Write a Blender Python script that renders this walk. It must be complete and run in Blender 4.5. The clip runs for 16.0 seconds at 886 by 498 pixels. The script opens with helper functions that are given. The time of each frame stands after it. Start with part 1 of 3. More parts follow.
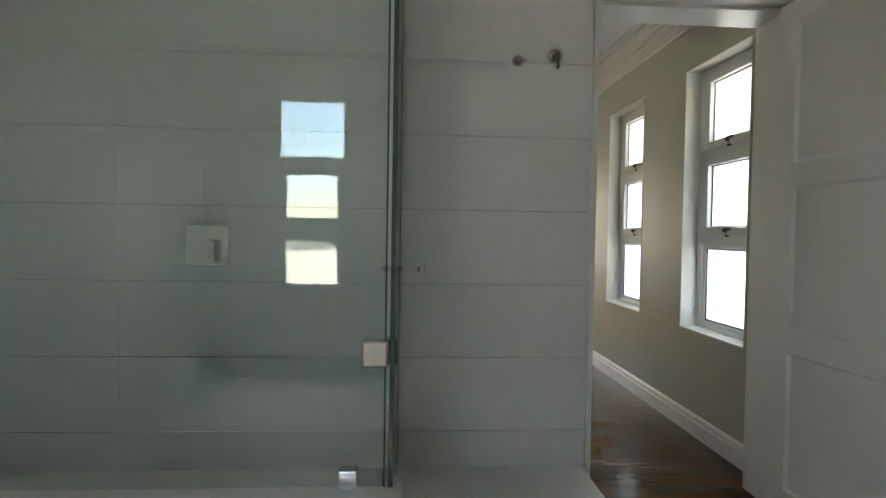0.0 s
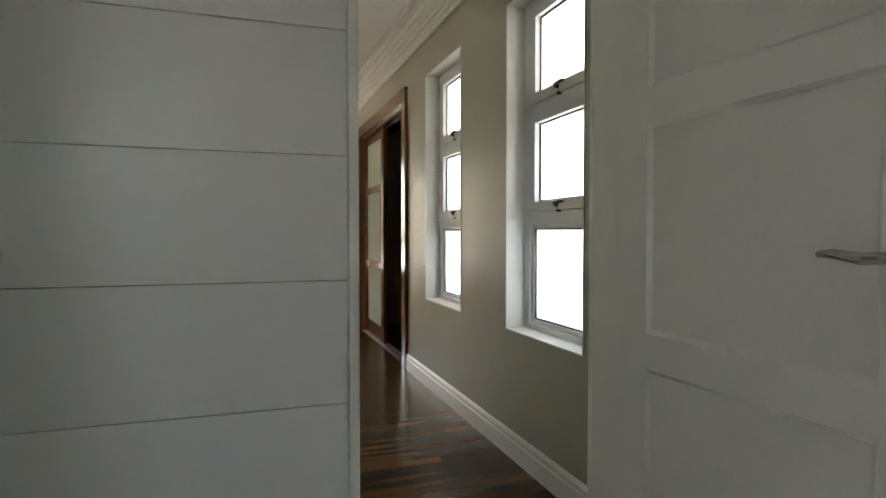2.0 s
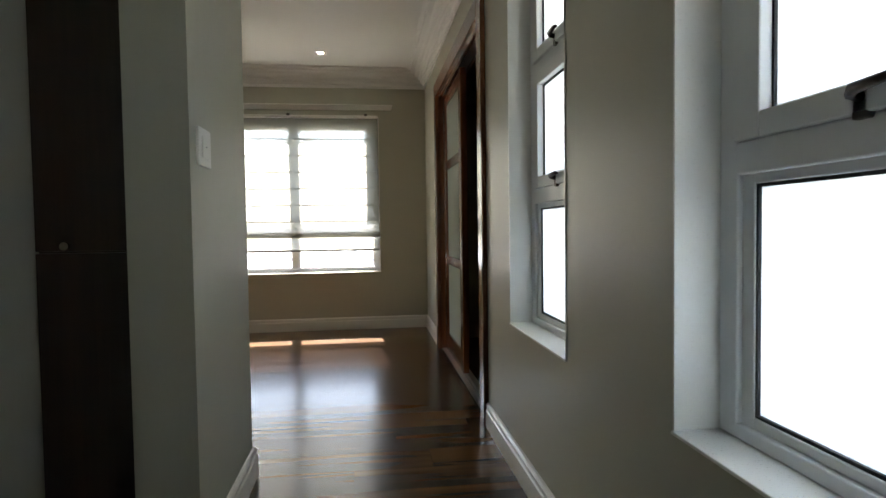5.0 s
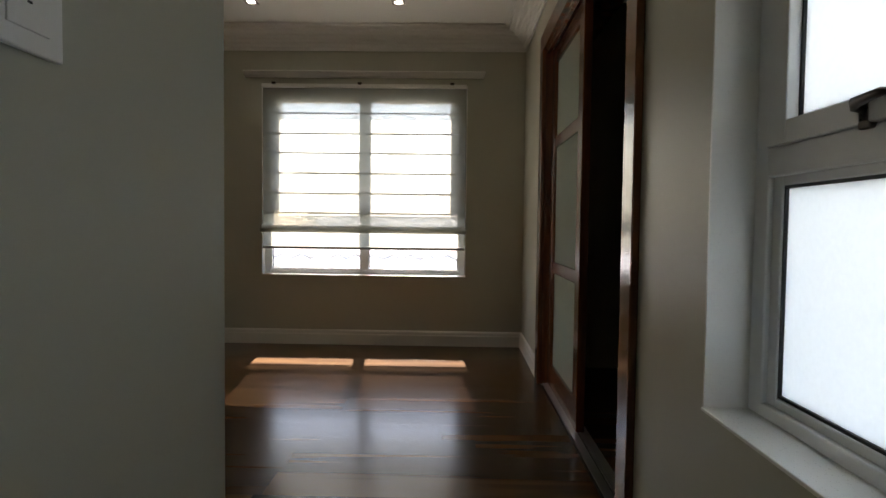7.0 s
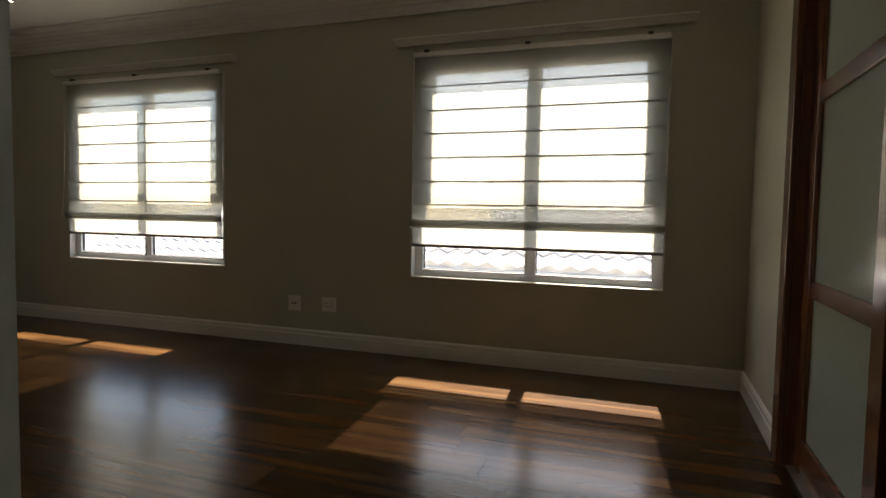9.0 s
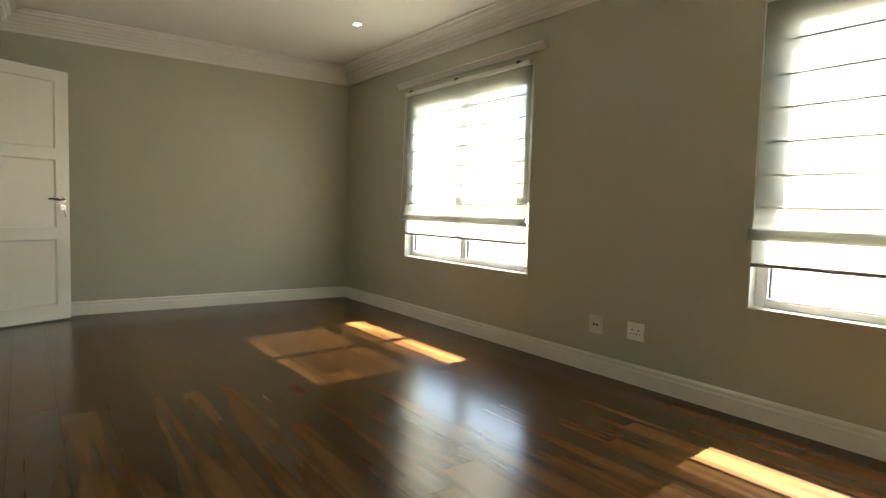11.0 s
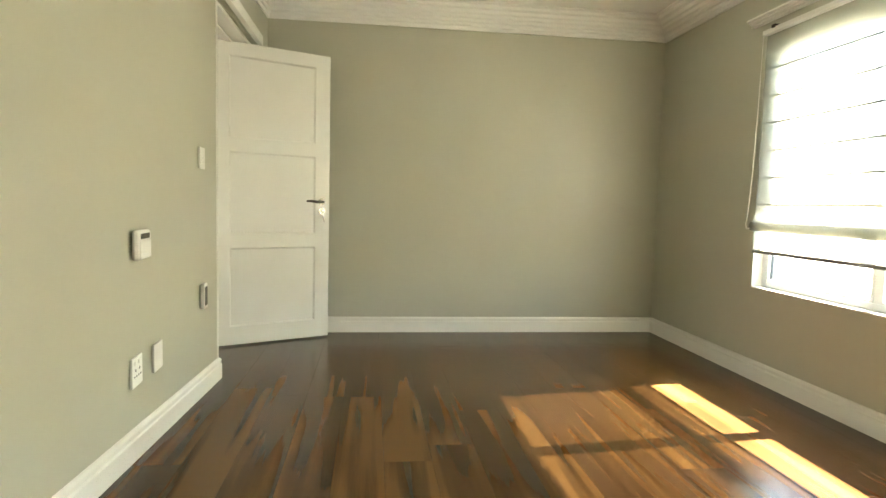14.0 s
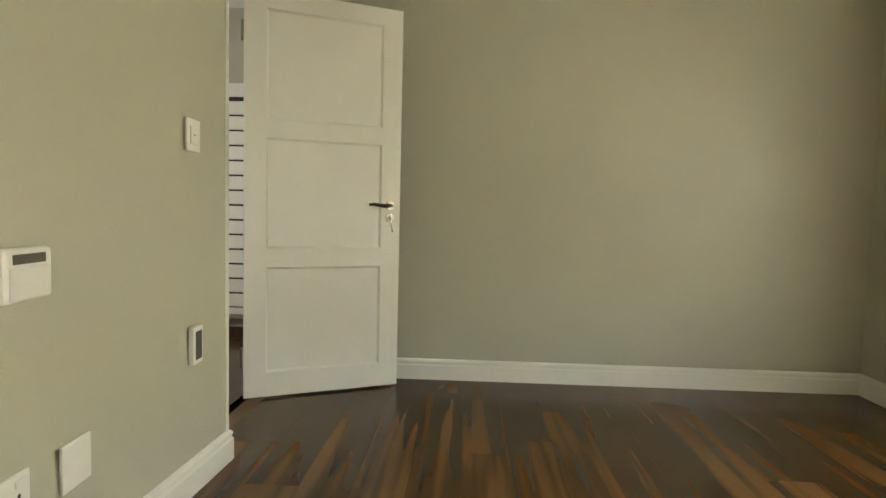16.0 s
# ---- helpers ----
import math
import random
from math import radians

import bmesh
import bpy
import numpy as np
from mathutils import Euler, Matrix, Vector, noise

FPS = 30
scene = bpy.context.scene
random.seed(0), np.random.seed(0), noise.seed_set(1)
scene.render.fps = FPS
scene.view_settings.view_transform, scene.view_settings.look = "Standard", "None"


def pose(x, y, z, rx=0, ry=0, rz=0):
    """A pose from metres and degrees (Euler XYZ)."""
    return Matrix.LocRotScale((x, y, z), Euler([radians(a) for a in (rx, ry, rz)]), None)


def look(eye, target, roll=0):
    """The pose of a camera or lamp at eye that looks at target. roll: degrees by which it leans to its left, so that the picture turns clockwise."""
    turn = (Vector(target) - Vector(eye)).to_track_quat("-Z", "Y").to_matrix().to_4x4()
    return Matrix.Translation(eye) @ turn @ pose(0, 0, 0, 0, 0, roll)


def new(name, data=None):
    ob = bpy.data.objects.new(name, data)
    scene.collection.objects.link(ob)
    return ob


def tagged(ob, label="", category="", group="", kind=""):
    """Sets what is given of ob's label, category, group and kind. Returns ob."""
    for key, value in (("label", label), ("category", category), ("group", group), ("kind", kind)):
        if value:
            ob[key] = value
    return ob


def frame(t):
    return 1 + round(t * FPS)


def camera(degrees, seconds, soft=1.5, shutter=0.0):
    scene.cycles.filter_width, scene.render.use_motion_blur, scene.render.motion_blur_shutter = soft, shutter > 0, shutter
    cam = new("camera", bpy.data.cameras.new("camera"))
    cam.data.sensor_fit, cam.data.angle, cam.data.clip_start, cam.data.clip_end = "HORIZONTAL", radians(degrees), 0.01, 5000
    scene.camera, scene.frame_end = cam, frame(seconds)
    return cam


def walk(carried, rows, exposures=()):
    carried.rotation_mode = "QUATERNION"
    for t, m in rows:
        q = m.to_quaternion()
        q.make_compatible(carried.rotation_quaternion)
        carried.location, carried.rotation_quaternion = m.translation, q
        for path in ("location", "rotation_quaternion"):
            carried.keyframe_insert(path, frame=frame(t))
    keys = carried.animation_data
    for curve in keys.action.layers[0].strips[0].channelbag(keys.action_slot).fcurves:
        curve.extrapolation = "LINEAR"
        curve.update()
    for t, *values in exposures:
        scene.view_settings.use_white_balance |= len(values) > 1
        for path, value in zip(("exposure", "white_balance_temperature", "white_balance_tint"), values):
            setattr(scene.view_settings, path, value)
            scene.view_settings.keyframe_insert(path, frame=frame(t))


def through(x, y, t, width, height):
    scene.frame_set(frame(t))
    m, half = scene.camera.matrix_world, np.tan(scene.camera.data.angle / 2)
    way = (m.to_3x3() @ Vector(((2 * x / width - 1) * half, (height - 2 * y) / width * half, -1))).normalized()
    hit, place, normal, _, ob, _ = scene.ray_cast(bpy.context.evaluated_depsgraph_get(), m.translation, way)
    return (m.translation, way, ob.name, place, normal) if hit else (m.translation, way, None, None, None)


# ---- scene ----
cam = camera(74.3, 16.0)
EXPOSURES = [(0.0, 4.1, 7100, 13), (1.5, 4.1, 7300, 14), (3.0, 3.9, 7300, 14), (4.0, 3.65, 6500, 12), (6.5, 3.1, 6900, 14), (7.0, 2.75, 6900, 15), (8.0, 1.8, 7300, 16), (10.5, 3.8, 7500, 7), (12.5, 4.8, 7600, 3), (14.5, 5.25, 7500, 1), (16.0, 4.7, 7600, 3)]
PATH = [
    (0, (0.36, -1.023, 1.125), (0.486, 0.972, 1.07), 0.9),
    (0.5, (0.452, -0.82, 1.096), (0.727, 1.16, 1.04), 0.7),
    (1, (0.54, -0.578, 1.079), (1.052, 1.354, 1.021), 0.2),
    (1.5, (0.686, -0.357, 1.064), (1.298, 1.546, 1.007), 0.1),
    (2, (0.842, -0.136, 1.039), (1.483, 1.758, 0.984), -0.0),
    (2.5, (0.989, 0.096, 1.008), (1.642, 1.986, 0.954), 0.2),
    (3, (1.115, 0.321, 1.002), (1.739, 2.221, 0.94), -0.1),
    (3.5, (1.214, 0.544, 1.004), (1.727, 2.476, 0.937), -0.0),
    (4, (1.31, 0.832, 0.987), (1.741, 2.784, 0.92), 0.4),
    (4.2, (1.346, 0.929, 0.991), (1.745, 2.887, 0.921), -0.1),
    (6.5, (1.465, 2.158, 0.985), (1.482, 4.156, 0.906), 0.8),
    (7, (1.472, 2.425, 0.975), (1.430, 4.423, 0.892), 0.7),
    (7.5, (1.455, 2.66, 0.995), (1.300, 4.653, 0.900), 0.9),
    (8, (1.455, 2.90, 0.99), (1.178, 4.881, 0.888), 1.0),
    (8.2, (1.44, 2.985, 0.985), (1.123, 4.960, 0.881), 1.0),
    (10.5, (1.567, 4.016, 0.998), (0.089, 5.358, 0.867), 1.4),
    (11, (1.377, 4.15, 1.005), (-0.241, 5.318, 0.872), 1.6),
    (11.5, (1.196, 4.299, 1.022), (-0.547, 5.268, 0.874), 1.4),
    (12, (1.006, 4.415, 1.035), (-0.842, 5.166, 0.882), 1.5),
    (12.5, (0.758, 4.523, 1.024), (-1.146, 5.119, 0.876), 1.4),
    (13, (0.516, 4.638, 1.023), (-1.423, 5.102, 0.869), 1.5),
    (13.5, (0.256, 4.739, 1.019), (-1.709, 5.074, 0.862), 1.5),
    (14, (-0.038, 4.791, 1.019), (-2.017, 5.034, 0.862), 1.5),
    (14.5, (-0.297, 4.836, 1.021), (-2.284, 5.006, 0.867), 1.5),
    (15, (-0.582, 4.866, 1.01), (-2.575, 4.947, 0.864), 1.5),
    (15.5, (-0.894, 4.862, 0.997), (-2.889, 4.867, 0.858), 1.4),
    (16, (-1.218, 4.851, 0.986), (-3.212, 4.769, 0.854), 1.4),
]
walk(cam, [(t, look(eye, target, roll)) for t, eye, target, roll in PATH], EXPOSURES)

# ---------------------------------------------------------------- sky, sun and lamps
world = bpy.data.worlds.new("World")
bpy.context.scene.world = world
world.use_nodes = True
wn = world.node_tree.nodes
sky = wn.new("ShaderNodeTexSky")
sky.sky_type = 'NISHITA'
sky.sun_disc = False
SUN_DIR = Vector((0.10, -1.0, -1.12)).normalized()
sky.sun_elevation = math.radians(48)
sky.sun_rotation = math.radians(-6)
wn["Background"].inputs["Strength"].default_value = 0.15
world.node_tree.links.new(sky.outputs[0], wn["Background"].inputs["Color"])


def lamp(name, kind, m, energy, color=(1, 1, 1), size=None):
    data = bpy.data.lights.new(name, kind)
    data.energy = energy
    data.color = color
    if kind == 'AREA':
        data.shape = 'RECTANGLE'
        data.size, data.size_y = size
    ob = new(name, data)
    ob.matrix_world = m
    return ob


sun = lamp("sun", 'SUN', look(Vector((0, 12, 14)), Vector((0, 12, 14)) + SUN_DIR), 4.7, (1.0, 0.965, 0.91))
sun.data.angle = math.radians(0.55)
# daylight from outside the windows; the hall lamp is added fill, no window there
for nm, eye, aim, watts, size in (
        ("daylight_passage_near", (2.62, 2.02, 1.35), (0, 2.02, 1.2), 0.5, (0.8, 1.6)),
        ("daylight_passage_far", (2.62, 3.33, 1.35), (0, 3.33, 1.2), 0.5, (0.8, 1.6)),
        ("daylight_bathroom", (-0.48, -4.3, 3.5), (-0.48, -2.2, 1.0), 84.0, (2.0, 1.6)),
        ("fill_hall", (-4.3, 1.75, 1.3), (-4.8, 3.6, 1.0), 0.9, (0.8, 1.2))):
    lamp(nm, 'AREA', look(eye, aim), watts, (0.93, 0.94, 1.0), size)

# ---------------------------------------------------------------- materials


def mat(name, base, rough=0.5, metal=0.0, var=0.06, scale=3.0, bump=0.05, fine=120.0, coat=0.0, var_random=0.0):
    """A plain surface with variation at two scales and a fine relief."""
    m = bpy.data.materials.new(name)
    m.use_nodes = True
    nt = m.node_tree
    N, L = nt.nodes, nt.links
    p = N["Principled BSDF"]
    tc = N.new("ShaderNodeTexCoord")
    big = N.new("ShaderNodeTexNoise")
    big.inputs["Scale"].default_value = scale
    big.inputs["Detail"].default_value = 4
    small = N.new("ShaderNodeTexNoise")
    small.inputs["Scale"].default_value = fine
    small.inputs["Detail"].default_value = 3
    L.new(tc.outputs["Object"], big.inputs["Vector"])
    L.new(tc.outputs["Object"], small.inputs["Vector"])
    ramp = N.new("ShaderNodeValToRGB")
    ramp.color_ramp.elements[0].position = 0.3
    ramp.color_ramp.elements[1].position = 0.7
    ramp.color_ramp.elements[0].color = (*[c * (1 - var) for c in base], 1)
    ramp.color_ramp.elements[1].color = (*[min(1, c * (1 + var)) for c in base], 1)
    L.new(big.outputs["Fac"], ramp.inputs["Fac"])
    L.new(ramp.outputs["Color"], p.inputs["Base Color"])
    rr = N.new("ShaderNodeMapRange")
    rr.inputs["To Min"].default_value = max(0.02, rough - 0.02)
    rr.inputs["To Max"].default_value = min(1, rough + 0.02)
    L.new(small.outputs["Fac"], rr.inputs["Value"])
    L.new(rr.outputs["Result"], p.inputs["Roughness"])
    p.inputs["Metallic"].default_value = metal
    p.inputs["Coat Weight"].default_value = coat
    bp = N.new("ShaderNodeBump")
    bp.inputs["Strength"].default_value = bump
    bp.inputs["Distance"].default_value = 0.004
    L.new(small.outputs["Fac"], bp.inputs["Height"])
    L.new(bp.outputs["Normal"], p.inputs["Normal"])
    return m


def wood(name, dark, light, rough, axis, stretch=14.0, coat=0.0, bump=0.05):
    """Wood with grain along one axis (0 x, 1 y, 2 z), tone varied from piece to piece."""
    m = bpy.data.materials.new(name)
    m.use_nodes = True
    nt = m.node_tree
    N, L = nt.nodes, nt.links
    p = N["Principled BSDF"]
    tc = N.new("ShaderNodeTexCoord")
    info = N.new("ShaderNodeObjectInfo")
    shift = N.new("ShaderNodeVectorMath")
    shift.operation = 'MULTIPLY_ADD'
    L.new(info.outputs["Random"], shift.inputs[0])
    shift.inputs[1].default_value = (37, 53, 19)
    L.new(tc.outputs["Object"], shift.inputs[2])
    mp = N.new("ShaderNodeMapping")
    s = [stretch] * 3
    s[axis] = stretch * 0.05
    mp.inputs["Scale"].default_value = s
    L.new(shift.outputs[0], mp.inputs["Vector"])
    n1 = N.new("ShaderNodeTexNoise")
    n1.inputs["Scale"].default_value = 0.9
    n1.inputs["Detail"].default_value = 2
    n1.inputs["Distortion"].default_value = 0.1
    L.new(mp.outputs[0], n1.inputs["Vector"])
    n2 = N.new("ShaderNodeTexNoise")
    n2.inputs["Scale"].default_value = 7
    n2.inputs["Detail"].default_value = 6
    L.new(mp.outputs[0], n2.inputs["Vector"])
    mix = N.new("ShaderNodeMath")
    mix.operation = 'MULTIPLY_ADD'
    L.new(n2.outputs["Fac"], mix.inputs[0])
    mix.inputs[1].default_value = 0.34
    L.new(n1.outputs["Fac"], mix.inputs[2])
    ramp = N.new("ShaderNodeValToRGB")
    ramp.color_ramp.elements[0].position = 0.45
    ramp.color_ramp.elements[0].color = (*dark, 1)
    ramp.color_ramp.elements[1].position = 1.0
    ramp.color_ramp.elements[1].color = (*light, 1)
    L.new(mix.outputs[0], ramp.inputs["Fac"])
    L.new(ramp.outputs["Color"], p.inputs["Base Color"])
    rr = N.new("ShaderNodeMapRange")
    rr.inputs["To Min"].default_value = max(0.03, rough - 0.05)
    rr.inputs["To Max"].default_value = rough + 0.07
    L.new(n1.outputs["Fac"], rr.inputs["Value"])
    L.new(rr.outputs["Result"], p.inputs["Roughness"])
    p.inputs["Coat Weight"].default_value = coat
    p.inputs["Coat Roughness"].default_value = 0.12
    bp = N.new("ShaderNodeBump")
    bp.inputs["Strength"].default_value = bump
    bp.inputs["Distance"].default_value = 0.002
    L.new(n2.outputs["Fac"], bp.inputs["Height"])
    L.new(bp.outputs["Normal"], p.inputs["Normal"])
    return m


def plank_wood(name, tones, rough, coat):
    """Walnut laminate along x: soft long clouds of tone, fine grain, each plank its own."""
    m = bpy.data.materials.new(name)
    m.use_nodes = True
    N, L = m.node_tree.nodes, m.node_tree.links
    p = N["Principled BSDF"]
    tc = N.new("ShaderNodeTexCoord")
    info = N.new("ShaderNodeObjectInfo")
    shift = N.new("ShaderNodeVectorMath")
    shift.operation = 'MULTIPLY_ADD'
    L.new(info.outputs["Random"], shift.inputs[0])
    shift.inputs[1].default_value = (37, 53, 19)
    L.new(tc.outputs["Object"], shift.inputs[2])

    def grain(scale, detail, rough_detail=0.5):
        mp = N.new("ShaderNodeMapping")
        mp.inputs["Scale"].default_value = scale
        L.new(shift.outputs[0], mp.inputs["Vector"])
        n = N.new("ShaderNodeTexNoise")
        n.inputs["Scale"].default_value = 1.0
        n.inputs["Detail"].default_value = detail
        n.inputs["Roughness"].default_value = rough_detail
        L.new(mp.outputs[0], n.inputs["Vector"])
        return n

    def plus(a, k, b):
        n = N.new("ShaderNodeMath")
        n.operation = 'MULTIPLY_ADD'
        L.new(a, n.inputs[0])
        n.inputs[1].default_value = k
        if b is None:
            n.inputs[2].default_value = 0.0
        else:
            L.new(b, n.inputs[2])
        return n.outputs[0]
    cloud, streak, fine = grain((1.1, 9, 1), 1), grain((0.7, 20, 1), 1), grain((9, 240, 1), 4, 0.6)
    v = plus(cloud.outputs["Fac"], 0.8, None)
    v = plus(streak.outputs["Fac"], 0.58, v)
    v = plus(fine.outputs["Fac"], 0.12, v)
    v = plus(info.outputs["Random"], 0.24, v)
    ramp = N.new("ShaderNodeValToRGB")
    els = ramp.color_ramp.elements
    els[0].position, els[1].position = 0.62, 1.14
    els.new(0.87)
    for e, c in zip((els[0], els[1], els[2]), tones):
        e.color = (*c, 1)
    L.new(v, ramp.inputs["Fac"])
    L.new(ramp.outputs["Color"], p.inputs["Base Color"])
    rr = N.new("ShaderNodeMapRange")
    rr.inputs["To Min"].default_value = rough - 0.03
    rr.inputs["To Max"].default_value = rough + 0.04
    L.new(cloud.outputs["Fac"], rr.inputs["Value"])
    L.new(rr.outputs["Result"], p.inputs["Roughness"])
    p.inputs["Specular IOR Level"].default_value = 0.24
    p.inputs["Coat Weight"].default_value = coat
    p.inputs["Coat Roughness"].default_value = 0.1
    bp = N.new("ShaderNodeBump")
    bp.inputs["Strength"].default_value = 0.03
    bp.inputs["Distance"].default_value = 0.001
    L.new(fine.outputs["Fac"], bp.inputs["Height"])
    L.new(bp.outputs["Normal"], p.inputs["Normal"])
    return m


def sheet_glass(name, tint, gloss=0.04, rough=0.0):
    """Clear flat glass: mostly see-through, with a Fresnel gloss."""
    m = bpy.data.materials.new(name)
    m.use_nodes = True
    N, L = m.node_tree.nodes, m.node_tree.links
    out = N["Material Output"]
    N.remove(N["Principled BSDF"])
    tr = N.new("ShaderNodeBsdfTransparent")
    tr.inputs["Color"].default_value = (*tint, 1)
    gl = N.new("ShaderNodeBsdfGlossy")
    gl.inputs["Roughness"].default_value = rough
    lw = N.new("ShaderNodeLayerWeight")
    lw.inputs["Blend"].default_value = 0.5
    steep = N.new("ShaderNodeMath")
    steep.operation = 'POWER'
    steep.inputs[1].default_value = 4.0
    L.new(lw.outputs["Facing"], steep.inputs[0])
    gain = N.new("ShaderNodeMath")
    gain.operation = 'MULTIPLY_ADD'
    gain.inputs[1].default_value = 0.8
    gain.inputs[2].default_value = gloss
    L.new(steep.outputs[0], gain.inputs[0])
    mx = N.new("ShaderNodeMixShader")
    L.new(gain.outputs[0], mx.inputs[0])
    L.new(tr.outputs[0], mx.inputs[1])
    L.new(gl.outputs[0], mx.inputs[2])
    L.new(mx.outputs[0], out.inputs[0])
    return m


def diffusing(name, color, through, clear, gloss=0.04, scale=300.0, rough=0.3):
    """Frosted glass or sheer cloth: part diffuse, part translucent, part open."""
    m = bpy.data.materials.new(name)
    m.use_nodes = True
    N, L = m.node_tree.nodes, m.node_tree.links
    out = N["Material Output"]
    N.remove(N["Principled BSDF"])
    df = N.new("ShaderNodeBsdfDiffuse")
    tl = N.new("ShaderNodeBsdfTranslucent")
    tr = N.new("ShaderNodeBsdfTransparent")
    gl = N.new("ShaderNodeBsdfGlossy")
    gl.inputs["Roughness"].default_value = rough
    tc = N.new("ShaderNodeTexCoord")
    no = N.new("ShaderNodeTexNoise")
    no.inputs["Scale"].default_value = scale
    L.new(tc.outputs["Object"], no.inputs["Vector"])
    ramp = N.new("ShaderNodeValToRGB")
    ramp.color_ramp.elements[0].color = (*[c * 0.93 for c in color], 1)
    ramp.color_ramp.elements[1].color = (*color, 1)
    L.new(no.outputs["Fac"], ramp.inputs["Fac"])
    L.new(ramp.outputs[0], df.inputs["Color"])
    L.new(ramp.outputs[0], tl.inputs["Color"])
    m1, m2, m3 = (N.new("ShaderNodeMixShader") for _ in range(3))
    m1.inputs[0].default_value = through
    L.new(df.outputs[0], m1.inputs[1])
    L.new(tl.outputs[0], m1.inputs[2])
    m2.inputs[0].default_value = clear
    L.new(m1.outputs[0], m2.inputs[1])
    L.new(tr.outputs[0], m2.inputs[2])
    m3.inputs[0].default_value = gloss
    L.new(m2.outputs[0], m3.inputs[1])
    L.new(gl.outputs[0], m3.inputs[2])
    L.new(m3.outputs[0], out.inputs[0])
    return m


WALL = mat("greige_wall_paint", (0.465, 0.457, 0.370), 0.42, var=0.03, scale=1.5, bump=0.06, fine=260)
WHITE = mat("white_gloss_paint", (0.78, 0.77, 0.72), 0.28, var=0.02, scale=4, bump=0.006, fine=180)
CEIL = mat("white_ceiling_paint", (0.78, 0.775, 0.75), 0.75, var=0.02, scale=1.2, bump=0.015, fine=200)
TILE = mat("white_glazed_tile", (0.74, 0.735, 0.705), 0.36, var=0.02, scale=2, bump=0.01, fine=60)
GROUT = mat("grey_grout", (0.26, 0.235, 0.20), 0.9, var=0.15, scale=30)
LAMINATE = plank_wood("brown_laminate", ((0.040, 0.0185, 0.0072), (0.072, 0.0335, 0.0118), (0.122, 0.0600, 0.0205)), 0.22, 0.03)
SEAM = mat("dark_floor_seam", (0.02, 0.012, 0.008), 0.7)
TIMBER = wood("red_brown_hardwood", (0.10, 0.030, 0.012), (0.30, 0.11, 0.045), 0.20, 2, 16.0, coat=0.4)
DARKWOOD = wood("dark_brown_veneer", (0.022, 0.011, 0.008), (0.06, 0.03, 0.02), 0.3, 2, 12.0, coat=0.2)
ALU = mat("white_powder_coat", (0.74, 0.75, 0.75), 0.38, var=0.02, scale=8, bump=0.03)
GASKET = mat("black_rubber_gasket", (0.015, 0.015, 0.018), 0.6)
STEEL = mat("brushed_nickel", (0.50, 0.47, 0.43), 0.26, metal=1.0, var=0.08, scale=20, bump=0.0)
CHROME = mat("polished_chrome", (0.75, 0.76, 0.77), 0.08, metal=1.0, var=0.03, scale=12, bump=0.0)
DARKMETAL = mat("dark_metal", (0.06, 0.05, 0.045), 0.4, metal=0.8, var=0.1, scale=30)
PLASTIC = mat("white_plastic", (0.78, 0.77, 0.73), 0.35, var=0.015, scale=10, bump=0.01)
SCREEN = mat("grey_display", (0.10, 0.10, 0.085), 0.2, var=0.05, scale=40)
SLOT = mat("dark_socket_slot", (0.02, 0.02, 0.02), 0.6)
TRACK = mat("aluminium_track", (0.62, 0.60, 0.56), 0.3, metal=0.9, var=0.06, scale=20)
GLASS = sheet_glass("clear_window_glass", (0.97, 0.98, 0.975))
SHOWERGLASS = sheet_glass("green_tinted_shower_glass", (0.89, 0.935, 0.915), 0.045)
GLASSEDGE = mat("dark_green_glass_edge", (0.03, 0.07, 0.06), 0.12, var=0.1, scale=20)
FROST = diffusing("frosted_window_glass", (0.93, 0.96, 0.98), 0.85, 0.0, 0.05, 90, 0.2)
OPAL = diffusing("pale_green_frosted_glass", (0.55, 0.62, 0.54), 0.35, 0.0, 0.14, 50, 0.12)
SHEER = diffusing("sheer_cream_fabric", (0.295, 0.282, 0.235), 0.80, 0.075, 0.0, 400)
HEM = diffusing("doubled_cream_fabric", (0.295, 0.282, 0.235), 0.75, 0.06, 0.0, 400)
BATTEN = mat("blind_batten_seam", (0.28, 0.28, 0.25), 0.7)
RENDERWALL = mat("white_outside_plaster", (0.62, 0.60, 0.56), 0.9, var=0.08, scale=1.2, bump=0.2, fine=40)
ROOFTILE = mat("pale_terracotta_roof_tile", (0.60, 0.55, 0.52), 0.85, var=0.25, scale=5, bump=0.2, fine=30)
# unseen ground, its colour raised to bounce daylight up to the ceilings
GROUNDMAT = mat("pale_bounce_ground", (0.30, 0.27, 0.20), 0.95, var=0.3, scale=0.4, bump=0.3, fine=6)
LEAF = mat("dark_green_leaf", (0.06, 0.09, 0.04), 0.6, var=0.4, scale=2)
BARK = mat("brown_bark", (0.12, 0.08, 0.05), 0.9, var=0.3, scale=6, bump=0.5, fine=20)
BULB = bpy.data.materials.new("warm_lamp_glow")
BULB.use_nodes = True
BULB.node_tree.nodes["Principled BSDF"].inputs["Emission Color"].default_value = (1, 0.92, 0.78, 1)
BULB.node_tree.nodes["Principled BSDF"].inputs["Emission Strength"].default_value = 3.0

# ---------------------------------------------------------------- mesh helpers


